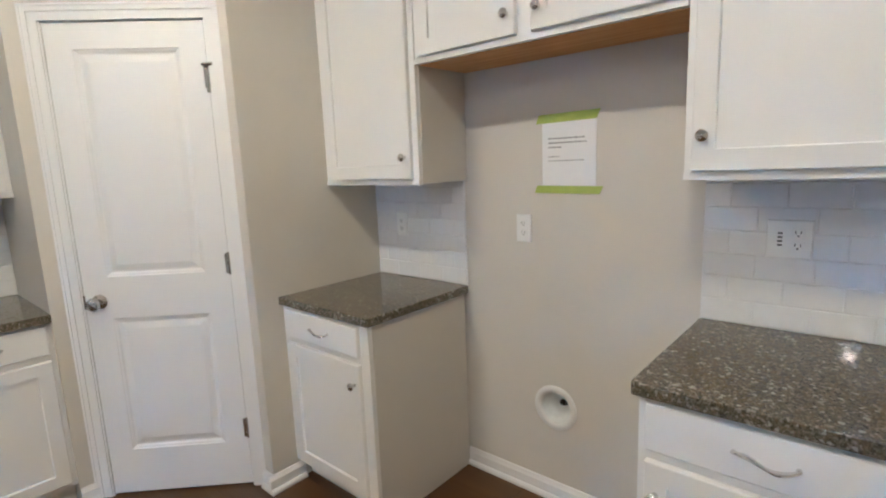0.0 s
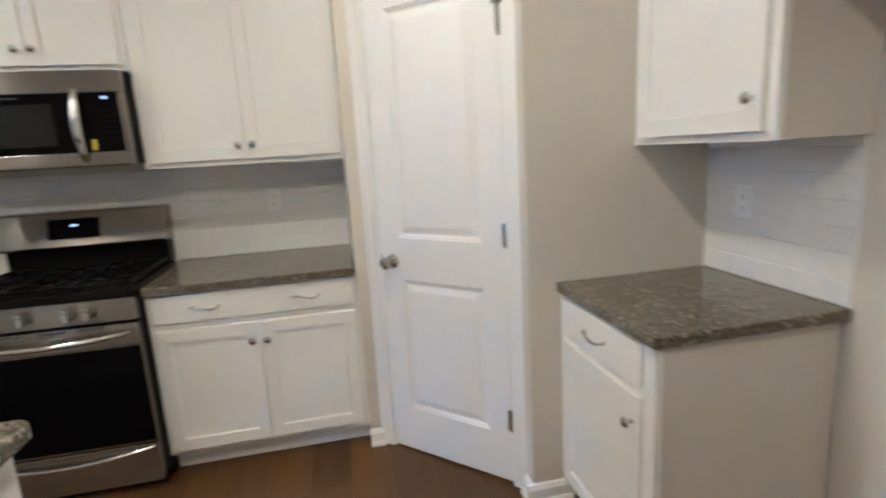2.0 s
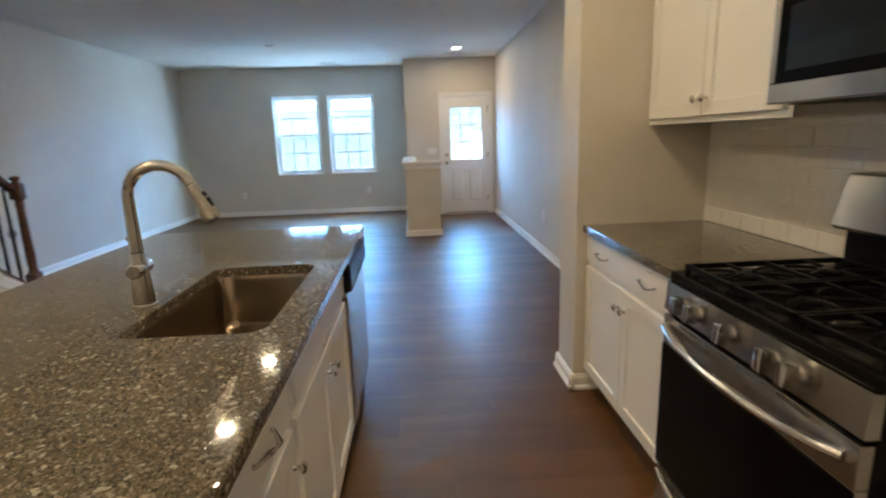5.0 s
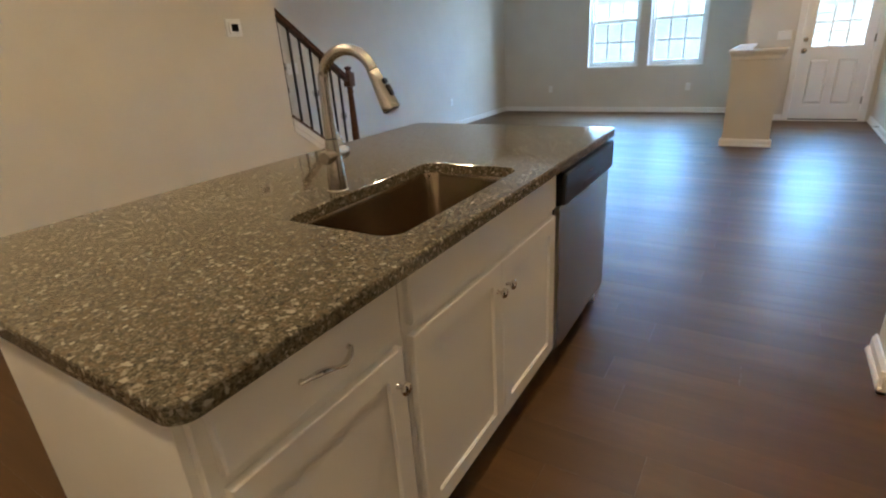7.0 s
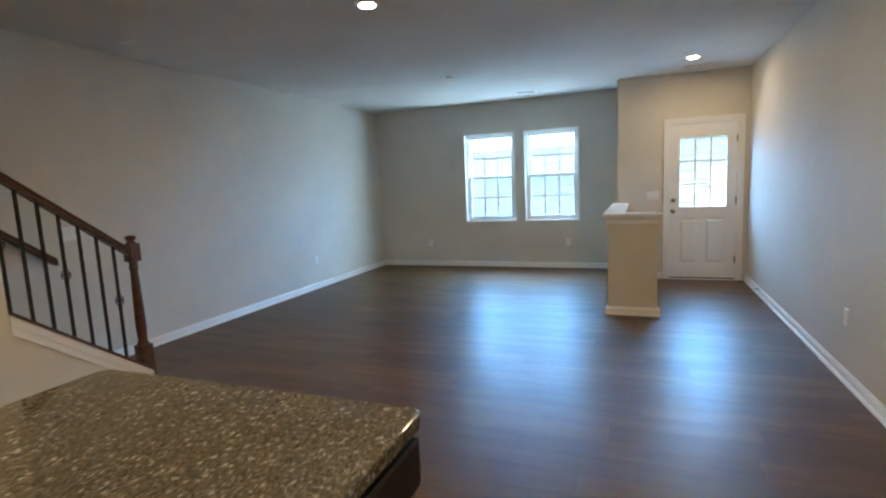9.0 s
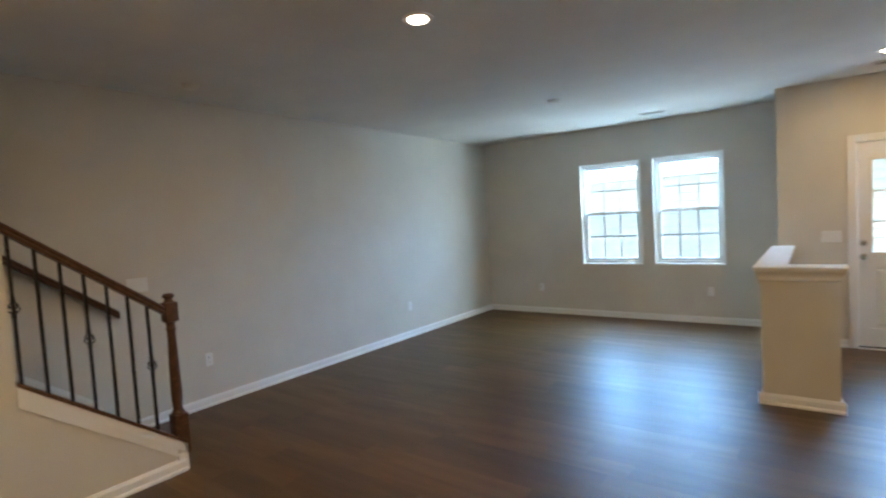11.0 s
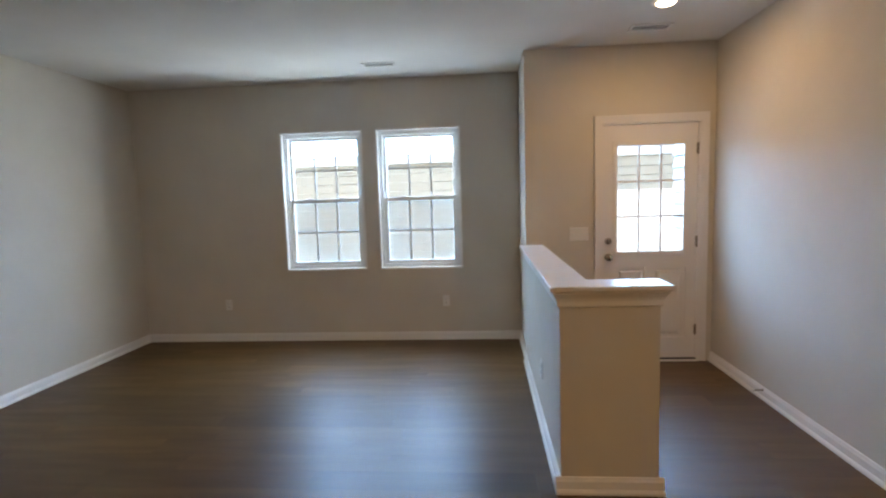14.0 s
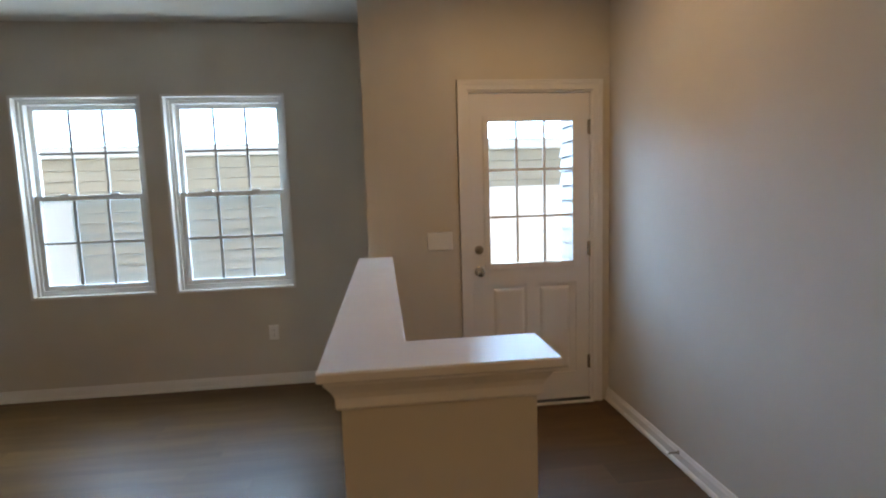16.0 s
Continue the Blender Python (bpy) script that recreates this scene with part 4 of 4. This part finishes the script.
part("window", box(0.006, RW - 0.006, -0.0335, -0.0285, 0.245, 0.684, 0.003), M_BGLASS, od, "black oven glass")
part("vent_slots", boxes([(0.10 + k * 0.145, 0.20 + k * 0.145, -0.0312, -0.029, 0.770, 0.780) for k in range(4)]), M_SLOT, od)
hp = [(0.03 + (RW - 0.06) * i / 16, -0.036 - 0.040 * math.sin(math.pi * i / 16) ** 0.6, 0.748 - 0.018 * math.sin(math.pi * i / 16)) for i in range(17)]
part("handle", tube(hp, 0.0155, 12, flat=0.8), M_CHROME, od, "bowed polished steel handle", smooth=True)
dwr = part("drawer", box(0.004, RW - 0.004, -0.028, -0.001, 0.045, 0.228, 0.004), M_STEEL, rg, "stainless storage drawer")
hp = [(0.02 + (RW - 0.04) * i / 16, -0.029 - 0.022 * math.sin(math.pi * i / 16) ** 0.7, 0.212 - 0.030 * math.sin(math.pi * i / 16)) for i in range(17)]
part("drawer_handle", tube(hp, 0.010, 10), M_CHROME, dwr, smooth=True)
bg = bmesh.new()
prof = [(0.52, 1.045), (0.505, 1.058), (0.548, 1.215), (0.562, 1.222), (0.645, 1.222), (0.645, 1.045)]
loft(bg, [[(0.004, y, z) for y, z in prof], [(RW - 0.004, y, z) for y, z in prof]])
bgp = part("backguard", bg, M_STEEL, rg, "stainless steel backguard")
part("backguard_base", box(0.014, RW - 0.014, 0.555, 0.645, 0.926, 1.045), M_BLACK, rg, "black panel below the backguard")
tilt = math.degrees(math.atan2(0.043, 0.157))
ds = part("display", box(-0.115, 0.115, -0.004, 0.002, -0.050, 0.050, 0.002), M_BGLASS, bgp, "black touch display")
ds.matrix_local = pose(0.345, 0.528, 1.140, -tilt)
part("digits", boxes([(-0.012 + k * 0.010, -0.005 + k * 0.010, -0.0052, -0.0042, 0.010, 0.020) for k in range(3)]), M_LED, ds, "glowing clock digits")

# ---- microwave ----
mw = thing("microwave", "stainless over-the-range microwave with black glass door", "microwave", m=pose(-1.815, 0.390, 1.438, 0, 0, 90))
MWW, MH = 0.760, 0.404
part("body", box(0.002, MWW - 0.002, 0.0, 0.375, 0.0, MH), M_DKPLASTIC, mw, "dark side panels")
md = part("door", boxes([(0.0, MWW, -0.030, -0.001, 0.310, MH), (0.0, MWW, -0.030, -0.001, 0.0, 0.058), (0.0, 0.026, -0.030, -0.001, 0.058, 0.310), (MWW - 0.026, MWW, -0.030, -0.001, 0.058, 0.310)], 0.004), M_STEEL, mw, "brushed steel door frame")
part("window", box(0.026, MWW - 0.026, -0.027, -0.002, 0.058, 0.310), M_BGLASS, md, "black glass")
part("window_mesh", box(0.065, 0.47, -0.0275, -0.0265, 0.092, 0.268), plain("smoked_glass", (0.007, 0.009, 0.011), 0.08), md, "smoked viewing window")
hp = [(0.570, -0.032 - 0.040 * math.sin(math.pi * i / 14) ** 0.7, 0.022 + 0.300 * i / 14) for i in range(15)]
part("handle", tube(hp, [0.013 + 0.006 * math.sin(math.pi * i / 14) for i in range(15)], 12, flat=0.6, up=(0, 1, 0)), M_CHROME, md, "curved polished steel handle", smooth=True)
part("digits", boxes([(0.668 + k * 0.009, 0.673 + k * 0.009, -0.0285, -0.0272, 0.283, 0.292) for k in range(3)]), M_LED, md, "glowing clock digits")
M_PRINT = plain("grey_print", (0.005, 0.005, 0.005), 0.5)
M_PRINT.node_tree.nodes["Principled BSDF"].inputs["Specular IOR Level"].default_value = 0.1
for c in range(3):
    for r in range(7):
        part("key", box(0.630 + c * 0.034, 0.648 + c * 0.034, -0.0276, -0.0268, 0.09 + r * 0.024, 0.094 + r * 0.024), M_PRINT, md)
part("sticker", box(0.605, 0.621, -0.0285, -0.0272, 0.066, 0.112), M_YELLOW, md, "small yellow energy sticker")
part("badge", box(0.26, 0.35, -0.0285, -0.0272, 0.290, 0.297), plain("grey_badge", (0.04, 0.04, 0.04), 0.4), md)
part("vent_grille", boxes([(0.03 + k * 0.07, 0.085 + k * 0.07, 0.02, 0.10, -0.004, 0.0) for k in range(10)]), M_SLOT, mw)


# ---- small fittings; a fitting faces local -y ----
def outlet_plate(m, label, gang=1, usb=False, slots=True):
    w = 0.072 + 0.046 * (gang - 1)
    ob = whole("wall_outlet", ring_panel(w, 0.117, [(0, 0), (0, -0.003), (0.003, -0.0065), (0.006, -0.0065)], x0=-w / 2, z0=-0.0585), M_WPLASTIC, label, "outlet", group="wall outlets", m=m)
    for g in range(gang):
        cx = (g - (gang - 1) / 2) * 0.046
        for s in (-1, 1):
            if usb and g == 0:
                for k in range(2):
                    part("usb_slot", box(cx - 0.0062, cx + 0.0062, -0.0078, -0.0062, s * 0.006 + k * s * 0.012 - 0.003, s * 0.006 + k * s * 0.012 + 0.003, 0.001), M_SLOT, ob)
                continue
            rec = part("receptacle", ring_panel(0.033, 0.028, [(0, 0), (0, -0.0015), (0.002, -0.0025), (0.003, -0.0025)], x0=cx - 0.0165, z0=s * 0.0195 - 0.014, y0=-0.006), M_WPLASTIC, ob)
            part("slot", boxes([(cx - 0.008, cx - 0.0055, -0.0092, -0.0083, s * 0.0195 - 0.001, s * 0.0195 + 0.008), (cx + 0.0055, cx + 0.008, -0.0092, -0.0083, s * 0.0195 - 0.001, s * 0.0195 + 0.007), (cx - 0.0025, cx + 0.0025, -0.0092, -0.0083, s * 0.0195 - 0.010, s * 0.0195 - 0.005)]), M_SLOT, rec)
    return ob


def switch_plate(m, gang, label):
    w = 0.072 + 0.046 * (gang - 1)
    ob = whole("light_switch", ring_panel(w, 0.117, [(0, 0), (0, -0.003), (0.003, -0.0065), (0.006, -0.0065)], x0=-w / 2, z0=-0.0585), M_WPLASTIC, label, "switch", m=m)
    for g in range(gang):
        cx = (g - (gang - 1) / 2) * 0.046
        part("toggle", box(cx - 0.005, cx + 0.005, -0.016, -0.006, -0.004, 0.014, 0.002), M_WPLASTIC, ob)
    return ob


def on_south(x, z):
    return pose(x, YS, z, 0, 0, 180)


outlet_plate(pose(-0.045, YN, 1.198), "white duplex outlet on the fridge-space wall")
outlet_plate(pose(-0.765, YN - 0.0078, 1.182), "white duplex outlet on white tile")
outlet_plate(pose(0.888, YN - 0.0078, 1.213), "white two-gang plate with USB ports on the tiles", gang=2, usb=True)
outlet_plate(pose(1.22, YN - 0.0078, 1.213), "white duplex outlet on white tile")
outlet_plate(pose(XW + 0.0078, 1.678, 1.20, 0, 0, 90), "white duplex outlet on the range backsplash")
outlet_plate(pose(XE, -3.178, 0.421, 0, 0, -90), "white duplex outlet low on the living room wall")
outlet_plate(pose(XE, -6.03, 0.418, 0, 0, -90), "white duplex outlet low on the living room wall")
outlet_plate(on_south(2.583, 0.405), "white duplex outlet beside the windows")
outlet_plate(on_south(0.187, 0.418), "white duplex outlet below the window")
outlet_plate(pose(XW, -3.89, 0.435, 0, 0, 90), "white duplex outlet low on the hall wall")
outlet_plate(pose(-0.585, -6.12, 0.37, 0, 0, 90), "white duplex outlet on the half wall")
switch_plate(pose(XE, -2.632, 1.174, 0, 0, -90), 3, "white triple light switch on the stair wall")
switch_plate(pose(-1.058, YD, 1.149, 0, 0, 180), 3, "white triple light switch beside the front door")

th = whole("thermostat", ring_panel(0.138, 0.122, [(0, 0), (0, -0.006), (0.003, -0.010), (0.02, -0.011), (0.022, -0.020), (0.026, -0.022), (0.03, -0.022)], x0=-0.069, z0=-0.061), M_WPLASTIC, "white wall thermostat with dark screen", "thermostat", m=pose(XS, -1.142, 1.53, 0, 0, -90))
part("screen", box(-0.030, 0.030, -0.024, -0.021, -0.026, 0.026, 0.002), M_BGLASS, th, "dark screen")

# water supply box in the fridge space
wb = thing("water_supply_box", "round white recessed ice-maker water box", "wall fitting", m=pose(0.100, YN, 0.430))
bm = bmesh.new()
turn = Matrix.Rotation(math.pi / 2, 3, "X")
revolve([(0.098, 0.0), (0.100, 0.004), (0.094, 0.008), (0.080, 0.009), (0.074, 0.006), (0.070, 0.0), (0.066, -0.004)], 32, bm=bm, turn=turn, caps=False)
part("ring", bm, M_WPLASTIC, wb, "white plastic ring", smooth=True)
bowl = bmesh.new()
revolve([(0.0675, 0.001), (0.065, -0.02), (0.056, -0.045), (0.040, -0.060), (0.0, -0.064)], 28, bm=bowl, turn=turn, caps=False)
part("bowl", bowl, plain("white_moulded_plastic", (0.70, 0.72, 0.71), 0.35), wb, "white moulded recess", smooth=True)
vv = tube([(0.018, 0.060, 0.0), (0.020, 0.035, 0.012), (0.024, 0.022, 0.022)], [0.009, 0.009, 0.007], 10)
revolve([(0, 0), (0.014, 0), (0.014, 0.006), (0, 0.007)], 12, at=(0.024, 0.022, 0.024), bm=vv, turn=turn)
part("valve", vv, M_DKPLASTIC, wb, "small dark shut-off valve", smooth=True)

# taped notice
note = whole("paper_notice", box(0.045, 0.272, YN - 0.003, YN - 0.0015, 1.358, 1.640), M_PAPER, "white printed paper notice taped to the wall", "notice")
random.seed(5)
for z, x1, n in ((1.556, 0.225, 7), (1.539, 0.232, 7), (1.522, 0.130, 3), (1.487, 0.122, 2), (1.471, 0.222, 7)):
    rows, x = [], 0.072
    while x < x1:
        w = random.uniform(0.006, 0.022)
        rows.append((x, min(x + w, x1), YN - 0.0036, YN - 0.003, z, z + (0.0052 if z > 1.5 else 0.0034)))
        x += w + 0.0032
    part("printed_line", boxes(rows), M_INK, note, "line of small black print")
for z0, z1, a, b, sk in ((1.618, 1.652, 0.018, 0.288, 0.004), (1.346, 1.376, 0.010, 0.302, -0.003)):
    bm = prism([(a, z0), (b - 0.016, z0 + sk), (b, z1 + sk), (a + 0.012, z1)], "y", YN - 0.0048, YN - 0.0037)
    part("tape", bm, M_TAPE, note, "strip of green masking tape")

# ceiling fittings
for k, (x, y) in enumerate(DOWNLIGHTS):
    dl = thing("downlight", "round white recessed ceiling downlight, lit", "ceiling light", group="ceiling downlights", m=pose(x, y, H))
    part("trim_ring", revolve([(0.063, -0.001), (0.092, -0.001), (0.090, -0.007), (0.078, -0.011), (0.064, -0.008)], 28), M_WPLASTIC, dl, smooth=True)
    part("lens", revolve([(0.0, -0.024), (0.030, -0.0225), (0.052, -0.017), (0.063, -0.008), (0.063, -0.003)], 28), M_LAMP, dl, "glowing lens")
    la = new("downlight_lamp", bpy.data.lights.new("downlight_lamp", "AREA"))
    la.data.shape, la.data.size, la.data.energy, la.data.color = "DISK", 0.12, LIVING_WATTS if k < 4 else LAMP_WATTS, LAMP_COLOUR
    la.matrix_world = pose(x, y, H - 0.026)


def ceiling_vent(x, y, w, d, label, slats):
    v = whole("ceiling_vent", boxes([(x - w / 2, x + w / 2, y - d / 2, y - d / 2 + 0.02, H - 0.008, H), (x - w / 2, x + w / 2, y + d / 2 - 0.02, y + d / 2, H - 0.008, H), (x - w / 2, x - w / 2 + 0.02, y - d / 2 + 0.02, y + d / 2 - 0.02, H - 0.008, H), (x + w / 2 - 0.02, x + w / 2, y - d / 2 + 0.02, y + d / 2 - 0.02, H - 0.008, H)]), M_WPLASTIC, label, "vent", group="ceiling vents")
    part("backing", box(x - w / 2 + 0.02, x + w / 2 - 0.02, y - d / 2 + 0.02, y + d / 2 - 0.02, H - 0.0015, H - 0.0005), M_SLOT, v)
    for k in range(slats):
        yy = y - d / 2 + 0.02 + (d - 0.04) * (k + 0.5) / slats
        sl = part("slat", box(x - w / 2 + 0.02, x + w / 2 - 0.02, yy - 0.0025, yy + 0.0025, H - 0.0042, H - 0.003), M_WPLASTIC, v)


ceiling_vent(-1.515, -6.95, 0.30, 0.15, "white ceiling air vent near the front door", 6)
ceiling_vent(0.70, -7.60, 0.30, 0.15, "white ceiling air vent above the windows", 6)
rf = whole("ceiling_hatch", boxes([(-1.12, -0.72, -2.66, -2.63, H - 0.012, H), (-1.12, -0.72, -2.29, -2.26, H - 0.012, H), (-1.12, -1.09, -2.63, -2.29, H - 0.012, H), (-0.75, -0.72, -2.63, -2.29, H - 0.012, H)]), M_TRIM, "square white ceiling return grille", "vent")
part("grille", boxes([(-1.09, -0.75, -2.63 + k * 0.034, -2.63 + k * 0.034 + 0.018, H - 0.006, H - 0.002) for k in range(10)]), M_WPLASTIC, rf)
whole("smoke_detector", revolve([(0, -0.042), (0.045, -0.040), (0.058, -0.030), (0.066, -0.010), (0.066, 0)], 24, at=(3.01, -2.94, H)), M_WPLASTIC, "round white smoke detector on the ceiling", "smoke detector", smooth=True)
whole("ceiling_cover_plate", revolve([(0, -0.034), (0.040, -0.032), (0.056, -0.022), (0.060, -0.006), (0.068, -0.004), (0.068, 0)], 24, at=(1.262, -5.875, H)), M_WPLASTIC, "round white cover plate on the ceiling", "cover plate", smooth=True)
ds = thing("door_stop", "small spring door stop on the baseboard", "door stop", m=pose(XW + 0.015, -6.52, 0.068, 0, 90, 0))
part("spring", revolve([(0.010, 0), (0.010, 0.004), (0.005, 0.008), (0.0055, 0.055), (0.005, 0.06)], 12), M_NICKEL, ds, smooth=True)
part("tip", revolve([(0.0, 0.058), (0.008, 0.058), (0.008, 0.072), (0.0, 0.074)], 12), M_WPLASTIC, ds, smooth=True)

# ---- outside ----
sky_sheet = whole("backdrop", box(-170, 170, -95.2, -95, 3.5, 170), emitter("hazy_sky", (0.33, 0.59, 1.0), 6.6), "bright hazy sky beyond the houses", "sky", kind="structure")

whole("ground", boxes([(-400, 400, -420, 400, -0.75, -0.55)]), M_CONCRETE, "pale concrete ground outside", "ground", kind="structure")
whole("porch_slab", box(-4.5, -0.75, -9.3, YD - T - 0.045, -0.5499, -0.06), M_CONCRETE, "concrete front porch slab", "porch", kind="structure")
nh = thing("neighbouring_house", "neighbouring house with tan lap siding", "house", m=pose(0, -14.6, -0.55))
part("wall", box(-8, 9, -5, -0.03, 0, 2.86), M_SIDING, nh)
for k in range(14):
    z = 0.03 + k * 0.2
    prof = ((-0.03, z), (0.028, z), (0.004, z + 0.194), (-0.03, z + 0.2))
    part("siding_board", loft(bmesh.new(), [[(xx, y, zz) for y, zz in prof] for xx in (-8, 9)]), M_SIDING, nh)
part("soffit", box(-8.2, 9.2, -5.1, 0.20, 2.86, 2.885), M_TRIM, nh, "white soffit board")
part("fascia", box(-8.2, 9.2, -5.1, 0.22, 2.886, 3.05), M_TRIM, nh, "white fascia")
# wide white panel added for the pale area opposite the front door
part("wide_panel", box(-6.1, -2.6, -0.02, 0.055, 0, 2.1), M_TRIM, nh, "wide white panel")
part("panel", box(5.15, 5.75, -0.02, 0.06, 0, 2.05), M_TRIM, nh, "white panel")
part("roof", prism([(-5.2, 3.051), (0.28, 3.051), (-2.5, 3.25)], "x", -8.3, 9.3), M_ROOF, nh)
pw = thing("porch_wall", "pale lap-sided wall beside the porch", "wall", kind="structure", m=pose(-2.45, -9.0, -0.55))
part("wall", box(-0.14, -0.02, 0, 1.44, 0, 3.6), M_SIDING2, pw)
for k in range(26):
    z = 0.02 + k * 0.135
    part("siding_board", loft(bmesh.new(), [[(x, yy, zz) for x, zz in ((-0.02, z), (0.026, z), (0.0, z + 0.13), (-0.02, z + 0.134))] for yy in (0, 1.44)]), M_SIDING2, pw)

# ---- tiles and planks ----
def tile_field(name, m, width, height, label):
    """Running-bond wall tiles on a grout bed, facing local -y."""
    bed = whole(name, box(0, width, -0.0055, 0, 0, height), M_GROUT, label, "backsplash", kind="structure", m=m)
    tw, thh, j = 0.1524, 0.0762, 0.0013
    meshes = {}
    for r in range(int(height / thh + 0.999)):
        z0, z1 = r * thh + j, min((r + 1) * thh, height)
        x = -tw / 2 if r % 2 else 0.0
        while x < width - 0.006:
            a, b = max(x + j, 0.0005), min(x + tw, width - 0.0005)
            x += tw
            if b - a < 0.006 or z1 - z0 < 0.006:
                continue
            key = (round(b - a, 4), round(z1 - z0, 4))
            if key not in meshes:
                bm = ring_panel(b - a, z1 - z0, [(0, -0.0035), (0, -0.0056), (0.0010, -0.0068), (0.0030, -0.0076), (0.0045, -0.0077)], back=False)
                bmesh.ops.recalc_face_normals(bm, faces=bm.faces)
                me = bpy.data.meshes.new("tile")
                bm.to_mesh(me)
                bm.free()
                me.materials.append(M_TILE)
                meshes[key] = me
            t = new("tile", meshes[key])
            t.parent = bed
            t.matrix_local = Matrix.Translation((a, 0, z0)) @ Euler((random.gauss(0, 0.0025), 0, random.gauss(0, 0.0025))).to_matrix().to_4x4()
    return bed


random.seed(11)
tile_field("backsplash", pose(XW, -0.595, 0.912, 0, 0, 90), 2.663, 0.488, "white glazed subway tile backsplash behind the range")
tile_field("backsplash", pose(-0.963, YN, 0.912), 0.606, 0.486, "white glazed tile backsplash by the small counter")
tile_field("backsplash", pose(0.650, YN, 0.926), 0.925, 0.482, "white glazed subway tile backsplash")

PL, PWD = 1.22, 0.182
random.seed(3)
plank_mesh = {}
rest = []
count = 0
nrow = int((YN - YS) / PWD) + 1
for r in range(nrow):
    y1 = YN - r * PWD
    y0 = max(y1 - PWD, YS)
    xa, xb = (XW, XE) if y1 > YD - 0.02 else (-0.6, XE)
    if y0 > -2.3:
        xb = XS + 0.1
    x = xa - random.uniform(0.0, PL)
    while x < xb:
        a, b = max(x, xa), min(x + PL, xb)
        x += PL
        if b - a < 0.01 or y1 - y0 < 0.01:
            continue
        near = y0 < 2.9 and not (a > 1.9 and y0 > -2.0) and not (b > 3.4 and y0 < -5)
        if near and count < 300:
            count += 1
            key = (round(b - a, 3), round(y1 - y0, 3))
            if key not in plank_mesh:
                bm = bmesh.new()
                c, w, h = 0.00028, b - a, y1 - y0
                loft(bm, [[(c0, d0, -0.008) for c0, d0 in ((0.0003, 0.0003), (w - 0.0003, 0.0003), (w - 0.0003, h - 0.0003), (0.0003, h - 0.0003))],
                          [(c0, d0, -0.00006) for c0, d0 in ((0.0003, 0.0003), (w - 0.0003, 0.0003), (w - 0.0003, h - 0.0003), (0.0003, h - 0.0003))],
                          [(c0, d0, 0) for c0, d0 in ((c, c), (w - c, c), (w - c, h - c), (c, h - c))]], cap0=False)
                bmesh.ops.recalc_face_normals(bm, faces=bm.faces)
                me = bpy.data.meshes.new("plank")
                bm.to_mesh(me)
                bm.free()
                me.materials.append(M_FLOOR)
                plank_mesh[key] = me
            p = new("plank", plank_mesh[key])
            p.parent = floor
            p.location = (a, y0, 0)
        else:
            rest.append((a + 0.0006, b - 0.0006, y0 + 0.0006, y1 - 0.0006, -0.008, 0))
tagged(part("far_planks", boxes(rest), M_FLOOR, floor, "dark brown wood planks"), kind="stuff")
